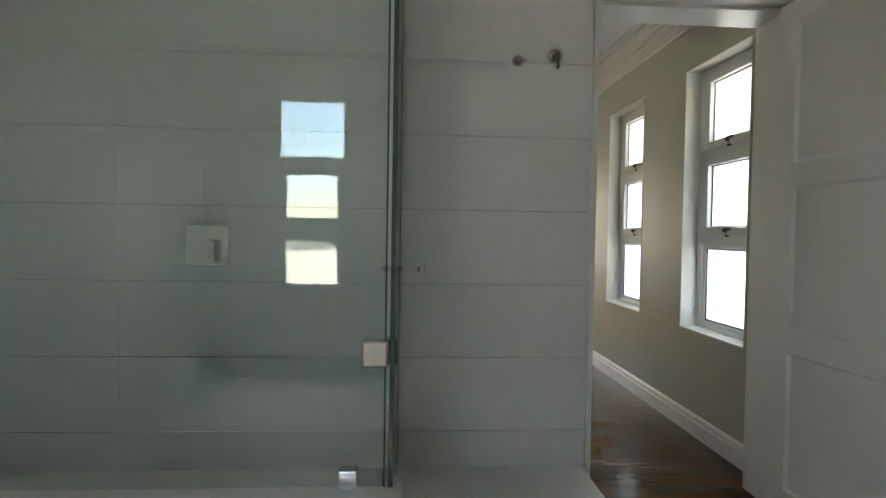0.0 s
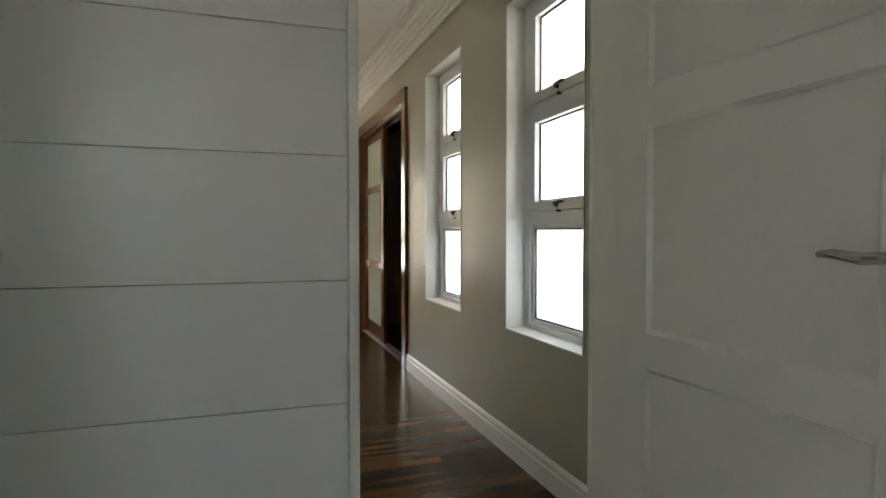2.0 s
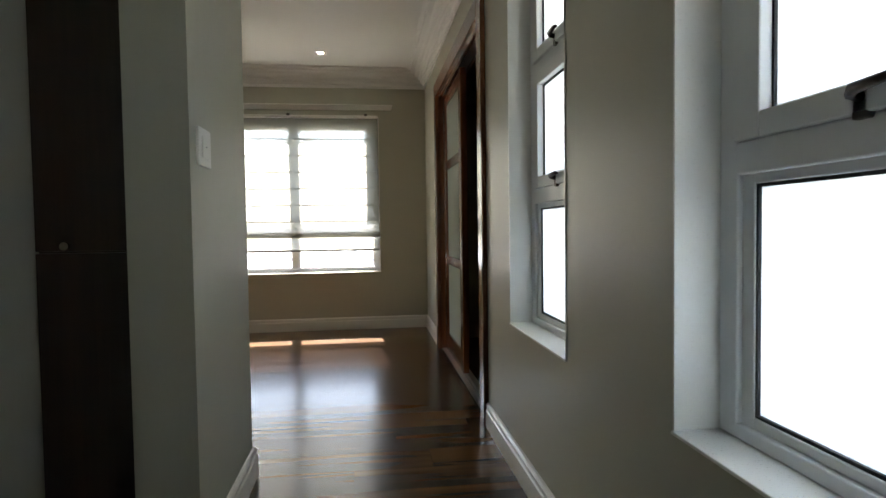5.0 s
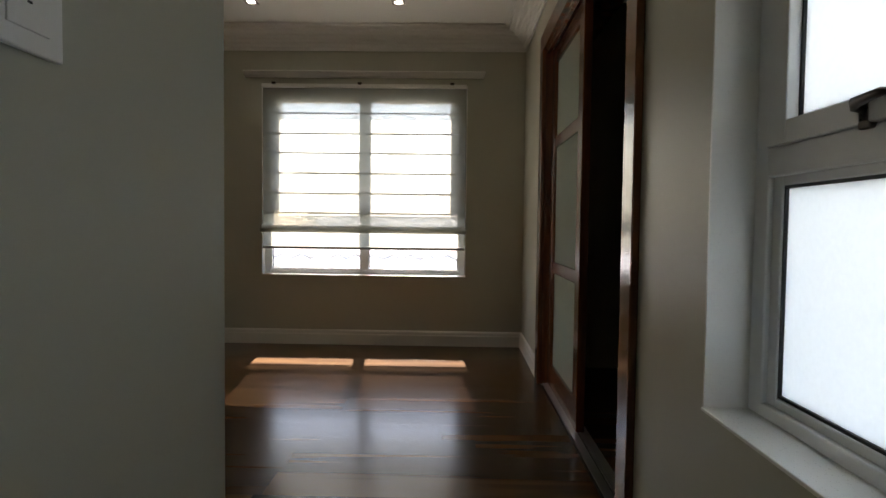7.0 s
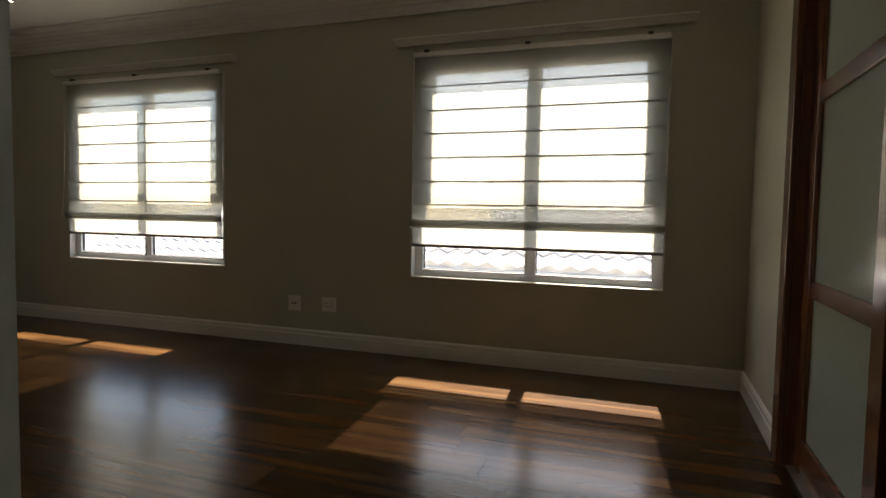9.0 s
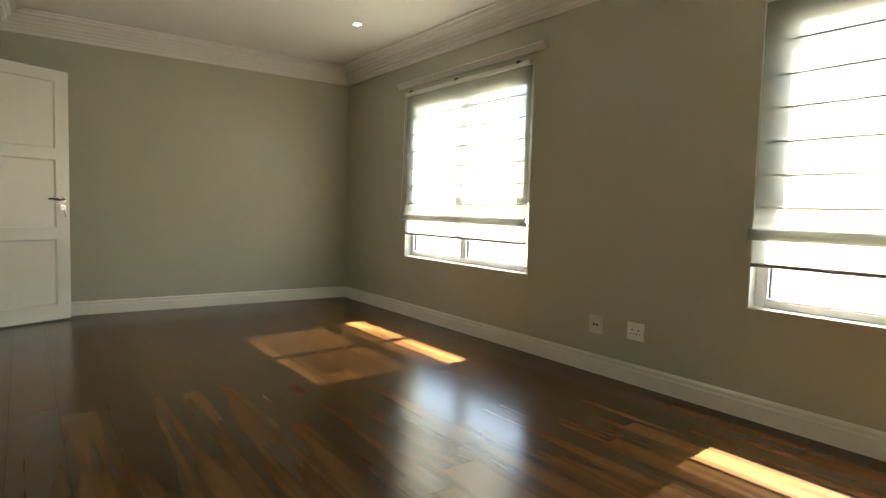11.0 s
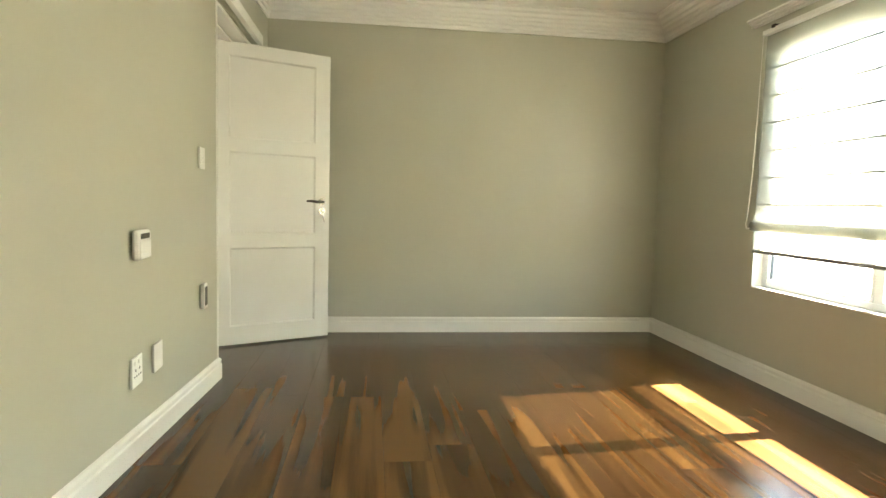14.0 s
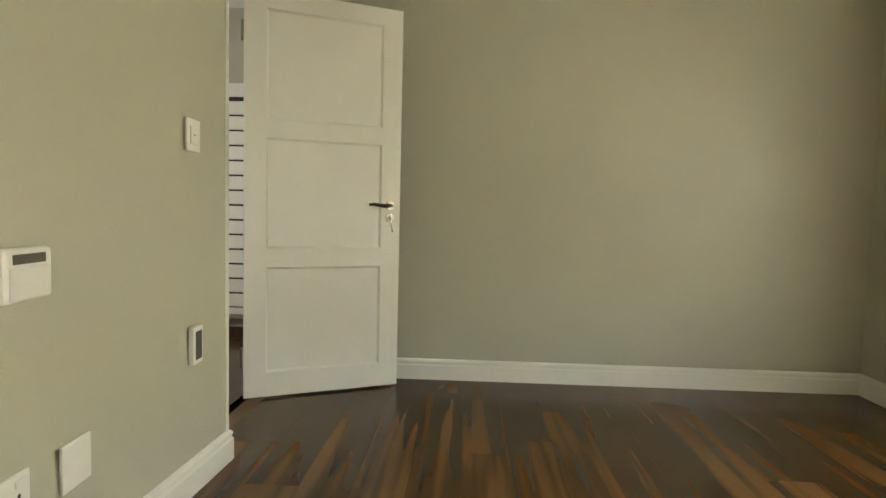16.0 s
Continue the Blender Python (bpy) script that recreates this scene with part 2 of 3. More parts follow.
def boxes(*bs, bevel=0.0):
    """One bmesh of boxes (x0, x1, y0, y1, z0, z1), edges softened by bevel."""
    bm = bmesh.new()
    for x0, x1, y0, y1, z0, z1 in bs:
        vs = [bm.verts.new((x, y, z)) for x in (x0, x1) for y in (y0, y1) for z in (z0, z1)]
        for f in ((0, 1, 3, 2), (4, 6, 7, 5), (0, 4, 5, 1), (2, 3, 7, 6), (0, 2, 6, 4), (1, 5, 7, 3)):
            bm.faces.new([vs[i] for i in f])
    bmesh.ops.recalc_face_normals(bm, faces=bm.faces[:])
    if bevel:
        bmesh.ops.bevel(bm, geom=bm.edges[:], offset=bevel, segments=2, affect='EDGES', profile=0.5)
    return bm


def prism(points, z0, z1):
    bm = bmesh.new()
    lo = [bm.verts.new((x, y, z0)) for x, y in points]
    hi = [bm.verts.new((x, y, z1)) for x, y in points]
    n = len(points)
    bm.faces.new(lo)
    bm.faces.new(hi)
    for i in range(n):
        bm.faces.new((lo[i], lo[(i + 1) % n], hi[(i + 1) % n], hi[i]))
    bmesh.ops.recalc_face_normals(bm, faces=bm.faces[:])
    return bm


def tube(a, b, r0, r1=None, seg=20, bm=None, caps=True):
    """A round bar from a to b, added to bm if one is given."""
    bm = bm or bmesh.new()
    a, b = Vector(a), Vector(b)
    d = b - a
    m = Matrix.Translation((a + b) / 2) @ d.to_track_quat('Z', 'Y').to_matrix().to_4x4()
    bmesh.ops.create_cone(bm, cap_ends=caps, segments=seg, radius1=r0, radius2=r0 if r1 is None else r1, depth=d.length, matrix=m)
    return bm


def bent(points, r, seg=10):
    """A bar of round section through the points."""
    bm = bmesh.new()
    pts = [Vector(p) for p in points]
    rings = []
    for i, p in enumerate(pts):
        d = (pts[min(i + 1, len(pts) - 1)] - pts[max(i - 1, 0)]).normalized()
        q = d.to_track_quat('Z', 'Y')
        rr = r[i] if isinstance(r, (list, tuple)) else r
        rings.append([bm.verts.new(p + q @ Vector((rr * math.cos(6.2832 * k / seg), rr * math.sin(6.2832 * k / seg), 0))) for k in range(seg)])
    for s, t in zip(rings, rings[1:]):
        for k in range(seg):
            bm.faces.new((s[k], s[(k + 1) % seg], t[(k + 1) % seg], t[k]))
    bm.faces.new(rings[0])
    bm.faces.new(rings[-1])
    bmesh.ops.recalc_face_normals(bm, faces=bm.faces[:])
    for f in bm.faces:
        f.smooth = True
    return bm


def sweep(profile, a, b, inward, z, ma=0.0, mb=0.0):
    """A moulding: profile of (out, up) swept level from a to b; ma, mb lengthen the ends by out (mitre)."""
    bm = bmesh.new()
    a, b, w = Vector((*a, 0)), Vector((*b, 0)), Vector((*inward, 0)).normalized()
    d = (b - a).normalized()
    A = [bm.verts.new(a + w * o - d * o * ma + Vector((0, 0, z + u))) for o, u in profile]
    B = [bm.verts.new(b + w * o + d * o * mb + Vector((0, 0, z + u))) for o, u in profile]
    n = len(profile)
    for i in range(n):
        bm.faces.new((A[i], A[(i + 1) % n], B[(i + 1) % n], B[i]))
    bm.faces.new(A)
    bm.faces.new(B)
    bmesh.ops.recalc_face_normals(bm, faces=bm.faces[:])
    return bm


def mesh_of(name, bm, material):
    me = bpy.data.meshes.new(name)
    bm.to_mesh(me)
    bm.free()
    me.materials.append(material)
    return me


def part(name, bm, material, parent, label=""):
    ob = new(name, mesh_of(name, bm, material))
    ob.parent = parent
    if label:
        tagged(ob, label)
    return ob


def thing(name, bm, material, label, category, group="", kind=""):
    return tagged(new(name, mesh_of(name, bm, material)), label, category, group, kind)


def empty(name, m, label, category, group="", kind=""):
    ob = new(name)
    ob.matrix_world = m
    return tagged(ob, label, category, group, kind)


def holed(axis, u0, u1, v0, v1, z0, z1, holes):
    """Boxes of a wall along x (axis 0) or y (axis 1), v across its thickness, with holes (u0, u1, z0, z1)."""
    out = []
    cuts = sorted({u0, u1, *[h[0] for h in holes], *[h[1] for h in holes]})
    for a, b in zip(cuts, cuts[1:]):
        spans = [(z0, z1)]
        for h in holes:
            if h[0] <= a and b <= h[1]:
                spans = [s for lo, hi in spans for s in ((lo, min(hi, h[2])), (max(lo, h[3]), hi)) if s[1] - s[0] > 1e-4]
        for lo, hi in spans:
            out.append((a, b, v0, v1, lo, hi) if axis == 0 else (v0, v1, a, b, lo, hi))
    return out


# ---------------------------------------------------------------- the shell
XE, YN, XW, TOP = 2.01, 7.10, -4.58, 2.50
WIN_A, WIN_B = (1.71, 2.38), (2.99, 3.675)
NWIN = ((-0.085, 1.556), (-3.327, -1.662))


def structure(name, bm, material, label, category="wall"):
    return thing(name, bm, material, label, category, kind="structure")


structure("wall_east", boxes(*holed(1, -3.3, 7.32, XE, 2.24, -0.1, 2.6, [(*WIN_A, .585, 2.10), (*WIN_B, .585, 2.10), (4.235, 6.03, -0.1, 2.06)])), WALL,
          "greige painted wall with two narrow windows and a sliding door")
structure("wall_north", boxes(*holed(0, -4.8, 2.01, YN, 7.32, -0.1, 2.6, [(*NWIN[0], .555, 2.065), (*NWIN[1], .555, 2.065)])), WALL,
          "greige painted bedroom wall with two wide windows")
structure("wall_west", boxes((-4.8, XW, 3.757, YN, -0.1, 2.6)), WALL, "plain greige painted bedroom wall")
structure("wall_south", prism([(.958, 2.99), (.958, 3.715), (-3.39, 3.945), (-3.39, 3.755), (.79, 3.53), (.79, 2.99)], -0.1, 2.6), WALL,
          "greige painted wall between bedroom and passage")
structure("wall_door", prism([(XW, 3.757), (-3.39, 3.757), (-3.39, 3.945), (XW, 4.006)], 2.072, 2.6), WALL, "greige painted wall round the bedroom doorway")
structure("wall_stub", boxes((XW, -4.272, 3.80, 3.99, -.1, 2.071)), WALL, "greige painted wall beside the bedroom doorway")
structure("wall_bathroom", boxes(*holed(0, -1.4, XE, 1.214, 1.462, -0.1, 2.6, [(1.065, 1.905, -0.1, 2.07)])), WALL, "wall between tiled bathroom and passage")
structure("wall_shower", boxes((-1.4, -1.18, -3.3, 1.214, -0.1, 2.6)), TILE, "white tiled shower side wall")
structure("wall_bathroom_south", boxes(*holed(0, -1.18, XE, -3.3, -3.1, -0.1, 2.6, [(-.69, -.09, .615, 2.195)])), TILE, "white tiled bathroom wall with a window")
structure("wall_recess", boxes((.30, .49, 1.462, 3.54, -0.1, 2.6)), WALL, "greige wall closing the wardrobe recess")
for nm, b in (("south", (2.24, 4.2, 3.6, 3.75, -.1, 2.6)), ("north", (2.24, 4.2, 6.5, 6.65, -.1, 2.6)), ("east", (4.05, 4.2, 3.75, 6.5, -.1, 2.6))):
    structure("wall_dressing_" + nm, boxes(b), WALL, "dim greige painted wall of the dressing room")
for nm, b in (("west", (-6.2, -5.75, 1.4, 3.9, -.1, 2.6)), ("south", (-5.75, -3.0, 1.35, 1.5, -.1, 2.6)), ("east", (-3.1, -2.95, 1.5, 3.755, -.1, 2.6)), ("north", (-5.75, -4.8, 3.757, 3.9, -.1, 2.6))):
    structure("wall_hall_" + nm, boxes(b), WALL, "dim greige wall of the hall beyond the bedroom")
structure("ceiling", boxes((-6.2, 4.2, -3.3, 7.32, TOP, 2.62)), CEIL, "flat white painted ceiling", "ceiling")

floor = structure("floor", boxes((-6.2, 4.2, 1.2, 7.32, -.14, -.012)), SEAM, "dark brown laminate plank floor with satin shine", "floor")
structure("bathroom_floor", boxes((-1.18, XE, -3.1, 1.2, -.14, 0.0)), TILE, "white tiled bathroom floor", "floor")

# cornice of stepped plaster coving
CORN = [(0, 0), (.014, 0), (.014, .028), (.026, .034), (.030, .052), (.046, .056), (.052, .075), (.072, .082), (.080, .10), (.10, .106),
        (.112, .124), (.145, .130), (.15, .15), (.18, .152), (.18, .165), (0, .165)]
BASE = [(0, 0), (.018, 0), (.018, .082), (.013, .088), (.013, .098), (.016, .101), (.016, .108), (.008, .118), (0, .12)]
ZC = 2.338


def moulding(name, prof, z, runs, label, category):
    for a, b, w, ma, mb in runs:
        ob = structure(name, sweep(prof, a, b, w, z, ma, mb), WHITE if prof is BASE else CEIL, label, category)


moulding("cornice", CORN, ZC, [
    ((XW, YN), (XE, YN), (0, -1), -1, -1), ((XE, YN), (XE, 1.462), (-1, 0), -1, -1), ((XW, 4.0), (XW, YN), (1, 0), -1, -1),
    ((.958, 3.715), (XW, 4.008), (.0529, 1), 1, -1), ((.958, 2.99), (.958, 3.715), (1, 0), 1, 1),
    ((.79, 2.99), (.958, 2.99), (0, -1), 0, 1), ((XE, 1.462), (.49, 1.462), (0, 1), -1, 0)],
    "white stepped plaster cornice along the ceiling", "cornice")
moulding("baseboard", BASE, 0.0, [
    ((XW, YN), (XE, YN), (0, -1), -1, -1), ((XE, YN), (XE, 6.125), (-1, 0), -1, 0), ((XE, 4.14), (XE, 1.48), (-1, 0), 0, 0),
    ((XW, 3.94), (XW, YN), (1, 0), 0, -1), ((.958, 3.715), (-3.39, 3.945), (.0529, 1), 1, 1), ((.958, 2.99), (.958, 3.715), (1, 0), 1, 1),
    ((.79, 2.99), (.958, 2.99), (0, -1), 0, 1)],
    "white moulded baseboard along the wall", "baseboard")

# ---------------------------------------------------------------- windows of the passage


def lever_stay(parent, y, z):
    """A dark casement handle on the lower rail of a sash; x is out into the room."""
    s = part("handle", bent([(2.096, y, z), (2.075, y, z + .004), (2.068, y - .01, z + .008), (2.066, y - .065, z + .012), (2.07, y - .08, z + .010)],
                            [.009, .009, .009, .007, .004], 8), DARKMETAL, parent, "dark metal casement handle")
    part("handle_base", boxes((2.088, 2.104, y - .014, y + .014, z - .03, z + .014), bevel=.003), DARKMETAL, s)


def slim_window(name, y0, y1):
    w = empty(name, Matrix.Translation((0, 0, .0684)) @ Matrix.Diagonal((1, 1, .984, 1)), "narrow white window with three frosted panes, closed", "window", "passage windows", "structure")
    z0, z1 = .525, 2.065
    part("reveal", boxes((2.006, 2.24, y0, y0 + .006, z0, z1), (2.006, 2.24, y1 - .006, y1, z0, z1), (2.006, 2.24, y0, y1, z1 - .006, z1)), WHITE, w)
    part("sill", boxes((2.002, 2.24, y0, y1, z0, z0 + .008), bevel=.002), WHITE, w)
    fx0, fx1 = 2.098, 2.165
    b = .054
    part("window_frame", boxes((fx0, fx1, y0 + .006, y0 + .006 + b, .533, 2.059), (fx0, fx1, y1 - .006 - b, y1 - .006, .533, 2.059),
                               (fx0, fx1, y0 + b, y1 - b, .533, .562), (fx0, fx1, y0 + b, y1 - b, 1.025, 1.085),
                               (fx0, fx1, y0 + b, y1 - b, 1.535, 1.585), (fx0, fx1, y0 + b, y1 - b, 2.02, 2.059), bevel=.004), ALU, w)
    for za, zb, opens in ((.562, 1.027, False), (1.085, 1.535, True), (1.585, 2.02, True)):
        ya, yb = y0 + .06, y1 - .06
        s = .045 if opens else .02
        h = .070 if opens else .033
        sx = 2.088 if opens else 2.108
        sash = part("sash", boxes((sx, 2.16, ya, ya + h, za, zb), (sx, 2.16, yb - h, yb, za, zb),
                                  (sx, 2.16, ya + h, yb - h, za, za + s), (sx, 2.16, ya + h, yb - h, zb - s, zb), bevel=.003), ALU, w)
        g = .006
        part("gasket", boxes((2.112, 2.13, ya + h, ya + h + g, za + s, zb - s), (2.112, 2.13, yb - h - g, yb - h, za + s, zb - s),
                             (2.112, 2.13, ya + h + g, yb - h - g, za + s, za + s + g), (2.112, 2.13, ya + h + g, yb - h - g, zb - s - g, zb - s)), GASKET, sash)
        part("pane", boxes((2.118, 2.124, ya + h + g, yb - h - g, za + s + g, zb - s - g)), FROST, sash, "frosted glass pane")
        if opens:
            lever_stay(sash, (ya + yb) / 2, za + .022)
    return w


slim_window("window_1", *WIN_A)
slim_window("window_2", *WIN_B)
thing("contact_sensor", boxes((2.07, 2.1, 3.10, 3.2, 1.085, 1.135), bevel=.004), PLASTIC, "small white plastic box fixed to a window frame", "sensor")

# ---------------------------------------------------------------- bedroom windows and their roman blinds


def wide_window(name, x0, x1):
    w = empty(name, pose(0, 0, 0), "wide white casement window with four clear panes", "window", "bedroom windows", "structure")
    z0, z1 = .555, 2.065
    part("reveal", boxes((x0, x0 + .006, 7.094, 7.32, z0, z1), (x1 - .006, x1, 7.094, 7.32, z0, z1), (x0, x1, 7.094, 7.32, z1 - .006, z1)), WHITE, w)
    part("sill", boxes((x0, x1, 7.092, 7.32, z0, z0 + .008), bevel=.002), WHITE, w)
    y0, y1 = 7.155, 7.22
    xm = (x0 + x1) / 2
    part("window_frame", boxes((x0 + .006, x0 + .056, y0, y1, .563, 2.059), (x1 - .056, x1 - .006, y0, y1, .563, 2.059),
                               (x0 + .056, x1 - .056, y0, y1, .563, .60), (x0 + .056, x1 - .056, y0, y1, 1.084, 1.102),
                               (x0 + .056, x1 - .056, y0, y1, 2.0, 2.059), (xm - .022, xm + .022, y0, y1, .60, 1.084), (xm - .022, xm + .022, y0, y1, 1.102, 2.0), bevel=.004), ALU, w)
    g = .005
    for za, zb, out, inn, low, top in ((.60, 1.084, .012, .014, .012, .008), (1.102, 2.0, .075, .02, .012, .05)):
        for xa, xb, sa, sb in ((x0 + .056, xm - .022, out, inn), (xm + .022, x1 - .056, inn, out)):
            pa, pb, qa, qb = xa + sa, xb - sb, za + low, zb - top
            sash = part("sash", boxes((xa, pa, 7.15, 7.2, za, zb), (pb, xb, 7.15, 7.2, za, zb), (pa, pb, 7.15, 7.2, za, qa), (pa, pb, 7.15, 7.2, qb, zb), bevel=.003), ALU, w)
            part("gasket", boxes((pa, pa + g, 7.165, 7.185, qa, qb), (pb - g, pb, 7.165, 7.185, qa, qb),
                                 (pa + g, pb - g, 7.165, 7.185, qa, qa + g), (pa + g, pb - g, 7.165, 7.185, qb - g, qb)), GASKET, sash)
            pane = part("pane", boxes((pa + g, pb - g, 7.172, 7.177, qa + g, qb - g)), GLASS, sash)
            pane.visible_shadow = False
    return w


def cloth(x0, x1, rows, nx=24, wave=0.004, seed=1):
    """A hanging sheet through (y, z) rows, slightly uneven."""
    rnd = random.Random(seed)
    bm = bmesh.new()
    grid = []
    for y, z in rows:
        grid.append([bm.verts.new((x0 + (x1 - x0) * i / nx, y + rnd.uniform(-wave, wave) * .5, z + rnd.uniform(-1, 1) * .0006)) for i in range(nx + 1)])
    for a, b in zip(grid, grid[1:]):
        for i in range(nx):
            f = bm.faces.new((a[i], a[i + 1], b[i + 1], b[i]))
            f.smooth = True
    return bm


def roman_blind(x0, x1, seed, cord):
    xa, xb = x0 + .012, x1 - .010
    b = empty("roman_blind", pose((x0 + x1) / 2, 7.09, .78), "sheer cream roman blind lowered over a bedroom window", "blind", "roman blinds")

    def sub(name, bm, m, label="", up=None):
        bmesh.ops.translate(bm, verts=bm.verts[:], vec=(-(x0 + x1) / 2, -7.09, -.78))
        return part(name, bm, m, up or b, label)
    folds = (1.848, 1.689, 1.535, 1.375, 1.215, 1.059)
    rows = [(7.085, 2.05)]
    for z in folds:
        rows += [(7.082, z + .05), (7.084, z + .004), (7.084, z - .004)]
    rows += [(7.080, .99), (7.070, .94), (7.062, .918)]
    sub("fabric", cloth(xa, xb, rows, seed=seed), SHEER, "sheer cream fabric")
    # doubled fold that hangs below, and the hem with its bar
    sub("bottom_fold", cloth(xa - .012, xb + .008, [(7.060, .955), (7.052, .930), (7.056, .908), (7.068, .900), (7.078, .905), (7.080, .935)], seed=seed + 7), HEM, "doubled cream fabric fold")
    sub("hem", cloth(xa, xb, [(7.079, .92), (7.081, .86), (7.082, .80), (7.082, .785)], seed=seed + 3), SHEER)
    sub("bottom_bar", boxes((xa, xb, 7.074, 7.090, .768, .788), bevel=.004), BATTEN, "grey weighted bottom bar")
    for z in folds:
        sub("batten", boxes((xa, xb, 7.085, 7.090, z - .004, z + .004)), BATTEN)
    sub("head_rail", boxes((xa, xb, 7.05, 7.09, 2.045, 2.072), bevel=.003), PLASTIC)
    for f in (.06, .48, .93):
        x = xa + (xb - xa) * f
        sub("bracket", boxes((x - .015, x + .015, 7.045, 7.098, 2.066, 2.085), bevel=.002), DARKMETAL)
    if cord:
        x = x0 - .008
        sub("pull_cord", bent([(x + .02, 7.06, 2.05), (x + .012, 7.06, 1.6), (x, 7.06, 1.25), (x - .012, 7.055, 1.0), (x - .018, 7.05, .94), (x - .008, 7.05, .91), (x + .02, 7.05, .915)], .003, 6), PLASTIC)
    return b


def pelmet(x0, x1):
    a, c = x0 - .135, x1 + .135
    p = empty("pelmet_board", pose((a + c) / 2, 7.10, 2.15), "thin cream wooden ledge above a bedroom window", "pelmet", "pelmets")
    h = (c - a) / 2
    part("board", boxes((-h, h, -.058, 0, .010, .024), bevel=.003), WHITE, p)
    part("moulding", boxes((-h + .004, h - .004, -.048, 0, .001, .009), (-h + .008, h - .008, -.040, 0, -.009, .000), (-h + .012, h - .012, -.030, 0, -.022, -.010), bevel=.002), WHITE, p)


for i, (a, c) in enumerate(NWIN):
    wide_window("window_%d" % (3 + i), a, c)
    roman_blind(a, c, 11 + i, i == 1)
    pelmet(a, c)

# ---------------------------------------------------------------- panelled doors


def frame_rect(a, b, z0, z1, y, d, w):
    """Sloping moulding round a sunk panel, on the face at y, sinking by d over the width w."""
    bm = bmesh.new()
    o = [bm.verts.new(p) for p in ((a, y, z0), (b, y, z0), (b, y, z1), (a, y, z1))]
    n = [bm.verts.new(p) for p in ((a + w, y - d, z0 + w), (b - w, y - d, z0 + w), (b - w, y - d, z1 - w), (a + w, y - d, z1 - w))]
    for i in range(4):
        bm.faces.new((o[i], o[(i + 1) % 4], n[(i + 1) % 4], n[i]))
    bm.faces.new(n)
    return bm


def merge(*bms):
    out = bms[0]
    for b in bms[1:]:
        me = bpy.data.meshes.new("tmp")
        b.to_mesh(me)
        b.free()
        out.from_mesh(me)
        bpy.data.meshes.remove(me)
    return out


def panel_door(name, width, height, m, label, k, zh, lever):
    """A three-panel door; local x from the hinge, y its thickness (the key hangs at -y), z up."""
    t = .04
    st = .105
    rails = [(0.0, .125 * k), (.665 * k, .76 * k), (1.315 * k, 1.405 * k), (1.945 * k, height)]
    d = empty(name, m, label, "door", kind="structure")
    bs = [(0, st, -t, 0, 0, height), (width - st, width, -t, 0, 0, height)] + [(st, width - st, -t, 0, a, b) for a, b in rails]
    part("door_frame_rails", boxes(*bs), WHITE, d)
    for (a, b), (c, e) in zip(rails, rails[1:]):
        front = frame_rect(st, width - st, b, c, -.001, .010, .011)
        back = frame_rect(st, width - st, b, c, 0, .010, .011)
        bmesh.ops.transform(back, matrix=Matrix.Translation((0, -t + .001, 0)) @ Matrix.Diagonal((1, -1, 1, 1)), verts=back.verts[:])
        bmesh.ops.recalc_face_normals(front, faces=front.faces[:])
        core = boxes((st + .03, width - st - .03, -t + .016, -.016, b + .03, c - .03))
        # raised field with a soft edge
        field = boxes((st + .03, width - st - .03, -.0115, -.0085, b + .03, c - .03), bevel=.0016)
        part("panel", merge(front, back, core, field), WHITE, d)
    xh = width - .058
    for s, y in ((1, 0), (-1, -t)):
        h = part("door_handle", bent([(xh, y, zh), (xh, y + s * .035, zh), (xh - .012, y + s * .048, zh), (xh - .05, y + s * .05, zh - .003),
                                      (xh - .10, y + s * .05, zh + .004), (xh - .128, y + s * .046, zh + .002)], [.010, .010, .011, .011, .009, .006], 10), lever, d, "slim metal lever handle")
        part("rose", tube((xh, y, zh), (xh, y + s * .009, zh), .025, .023, 24), STEEL, h)
        e = part("escutcheon", tube((xh, y, zh - .068), (xh, y + s * .007, zh - .068), .024, .022, 24), STEEL, d, "round nickel key plate")
        part("keyhole", boxes((xh - .004, xh + .004, min(y + s * .004, y + s * .009), max(y + s * .004, y + s * .009), zh - .08, zh - .058)), SLOT, e)
    if zh:
        kx = xh - .002
        part("key", bent([(kx, -t, zh - .066), (kx, -t - .03, zh - .066), (kx - .004, -t - .032, zh - .09), (kx + .008, -t - .03, zh - .13), (kx + .010, -t - .03, zh - .145)], [.004, .004, .003, .003, .004], 6), STEEL, d, "small key left in the lock")
    part("lock_plate", boxes((width - .0005, width + .002, -t + .009, -.009, zh - .11, zh + .05)), STEEL, d)
    for z in (.2 * k, height - .2 * k):
        part("hinge", tube((-.006, .004, z - .05), (-.006, .004, z + .05), .007, None, 10), STEEL, d)
    return d



def swung(ax, ay, bx, by):
    """The pose of a door whose keyed face runs from (ax, ay) at the hinge to (bx, by)."""
    m = pose(ax, ay, .012, 0, 0, math.degrees(math.atan2(by - ay, bx - ax)))
    return m @ Matrix.Translation((0, .04, 0))


panel_door("door_1", .795, 2.033, swung(1.843, 1.262, 1.883, .468), "white three-panel door standing open with a key in its lock", 1.0, .986, STEEL)
# this lever's dark reflections are put into its colour by the darker metal
panel_door("door_2", .81, 2.033, swung(-4.07, 3.745, -4.416, 4.475), "white three-panel bedroom door standing open with a key", 1.0, .993, DARKMETAL)


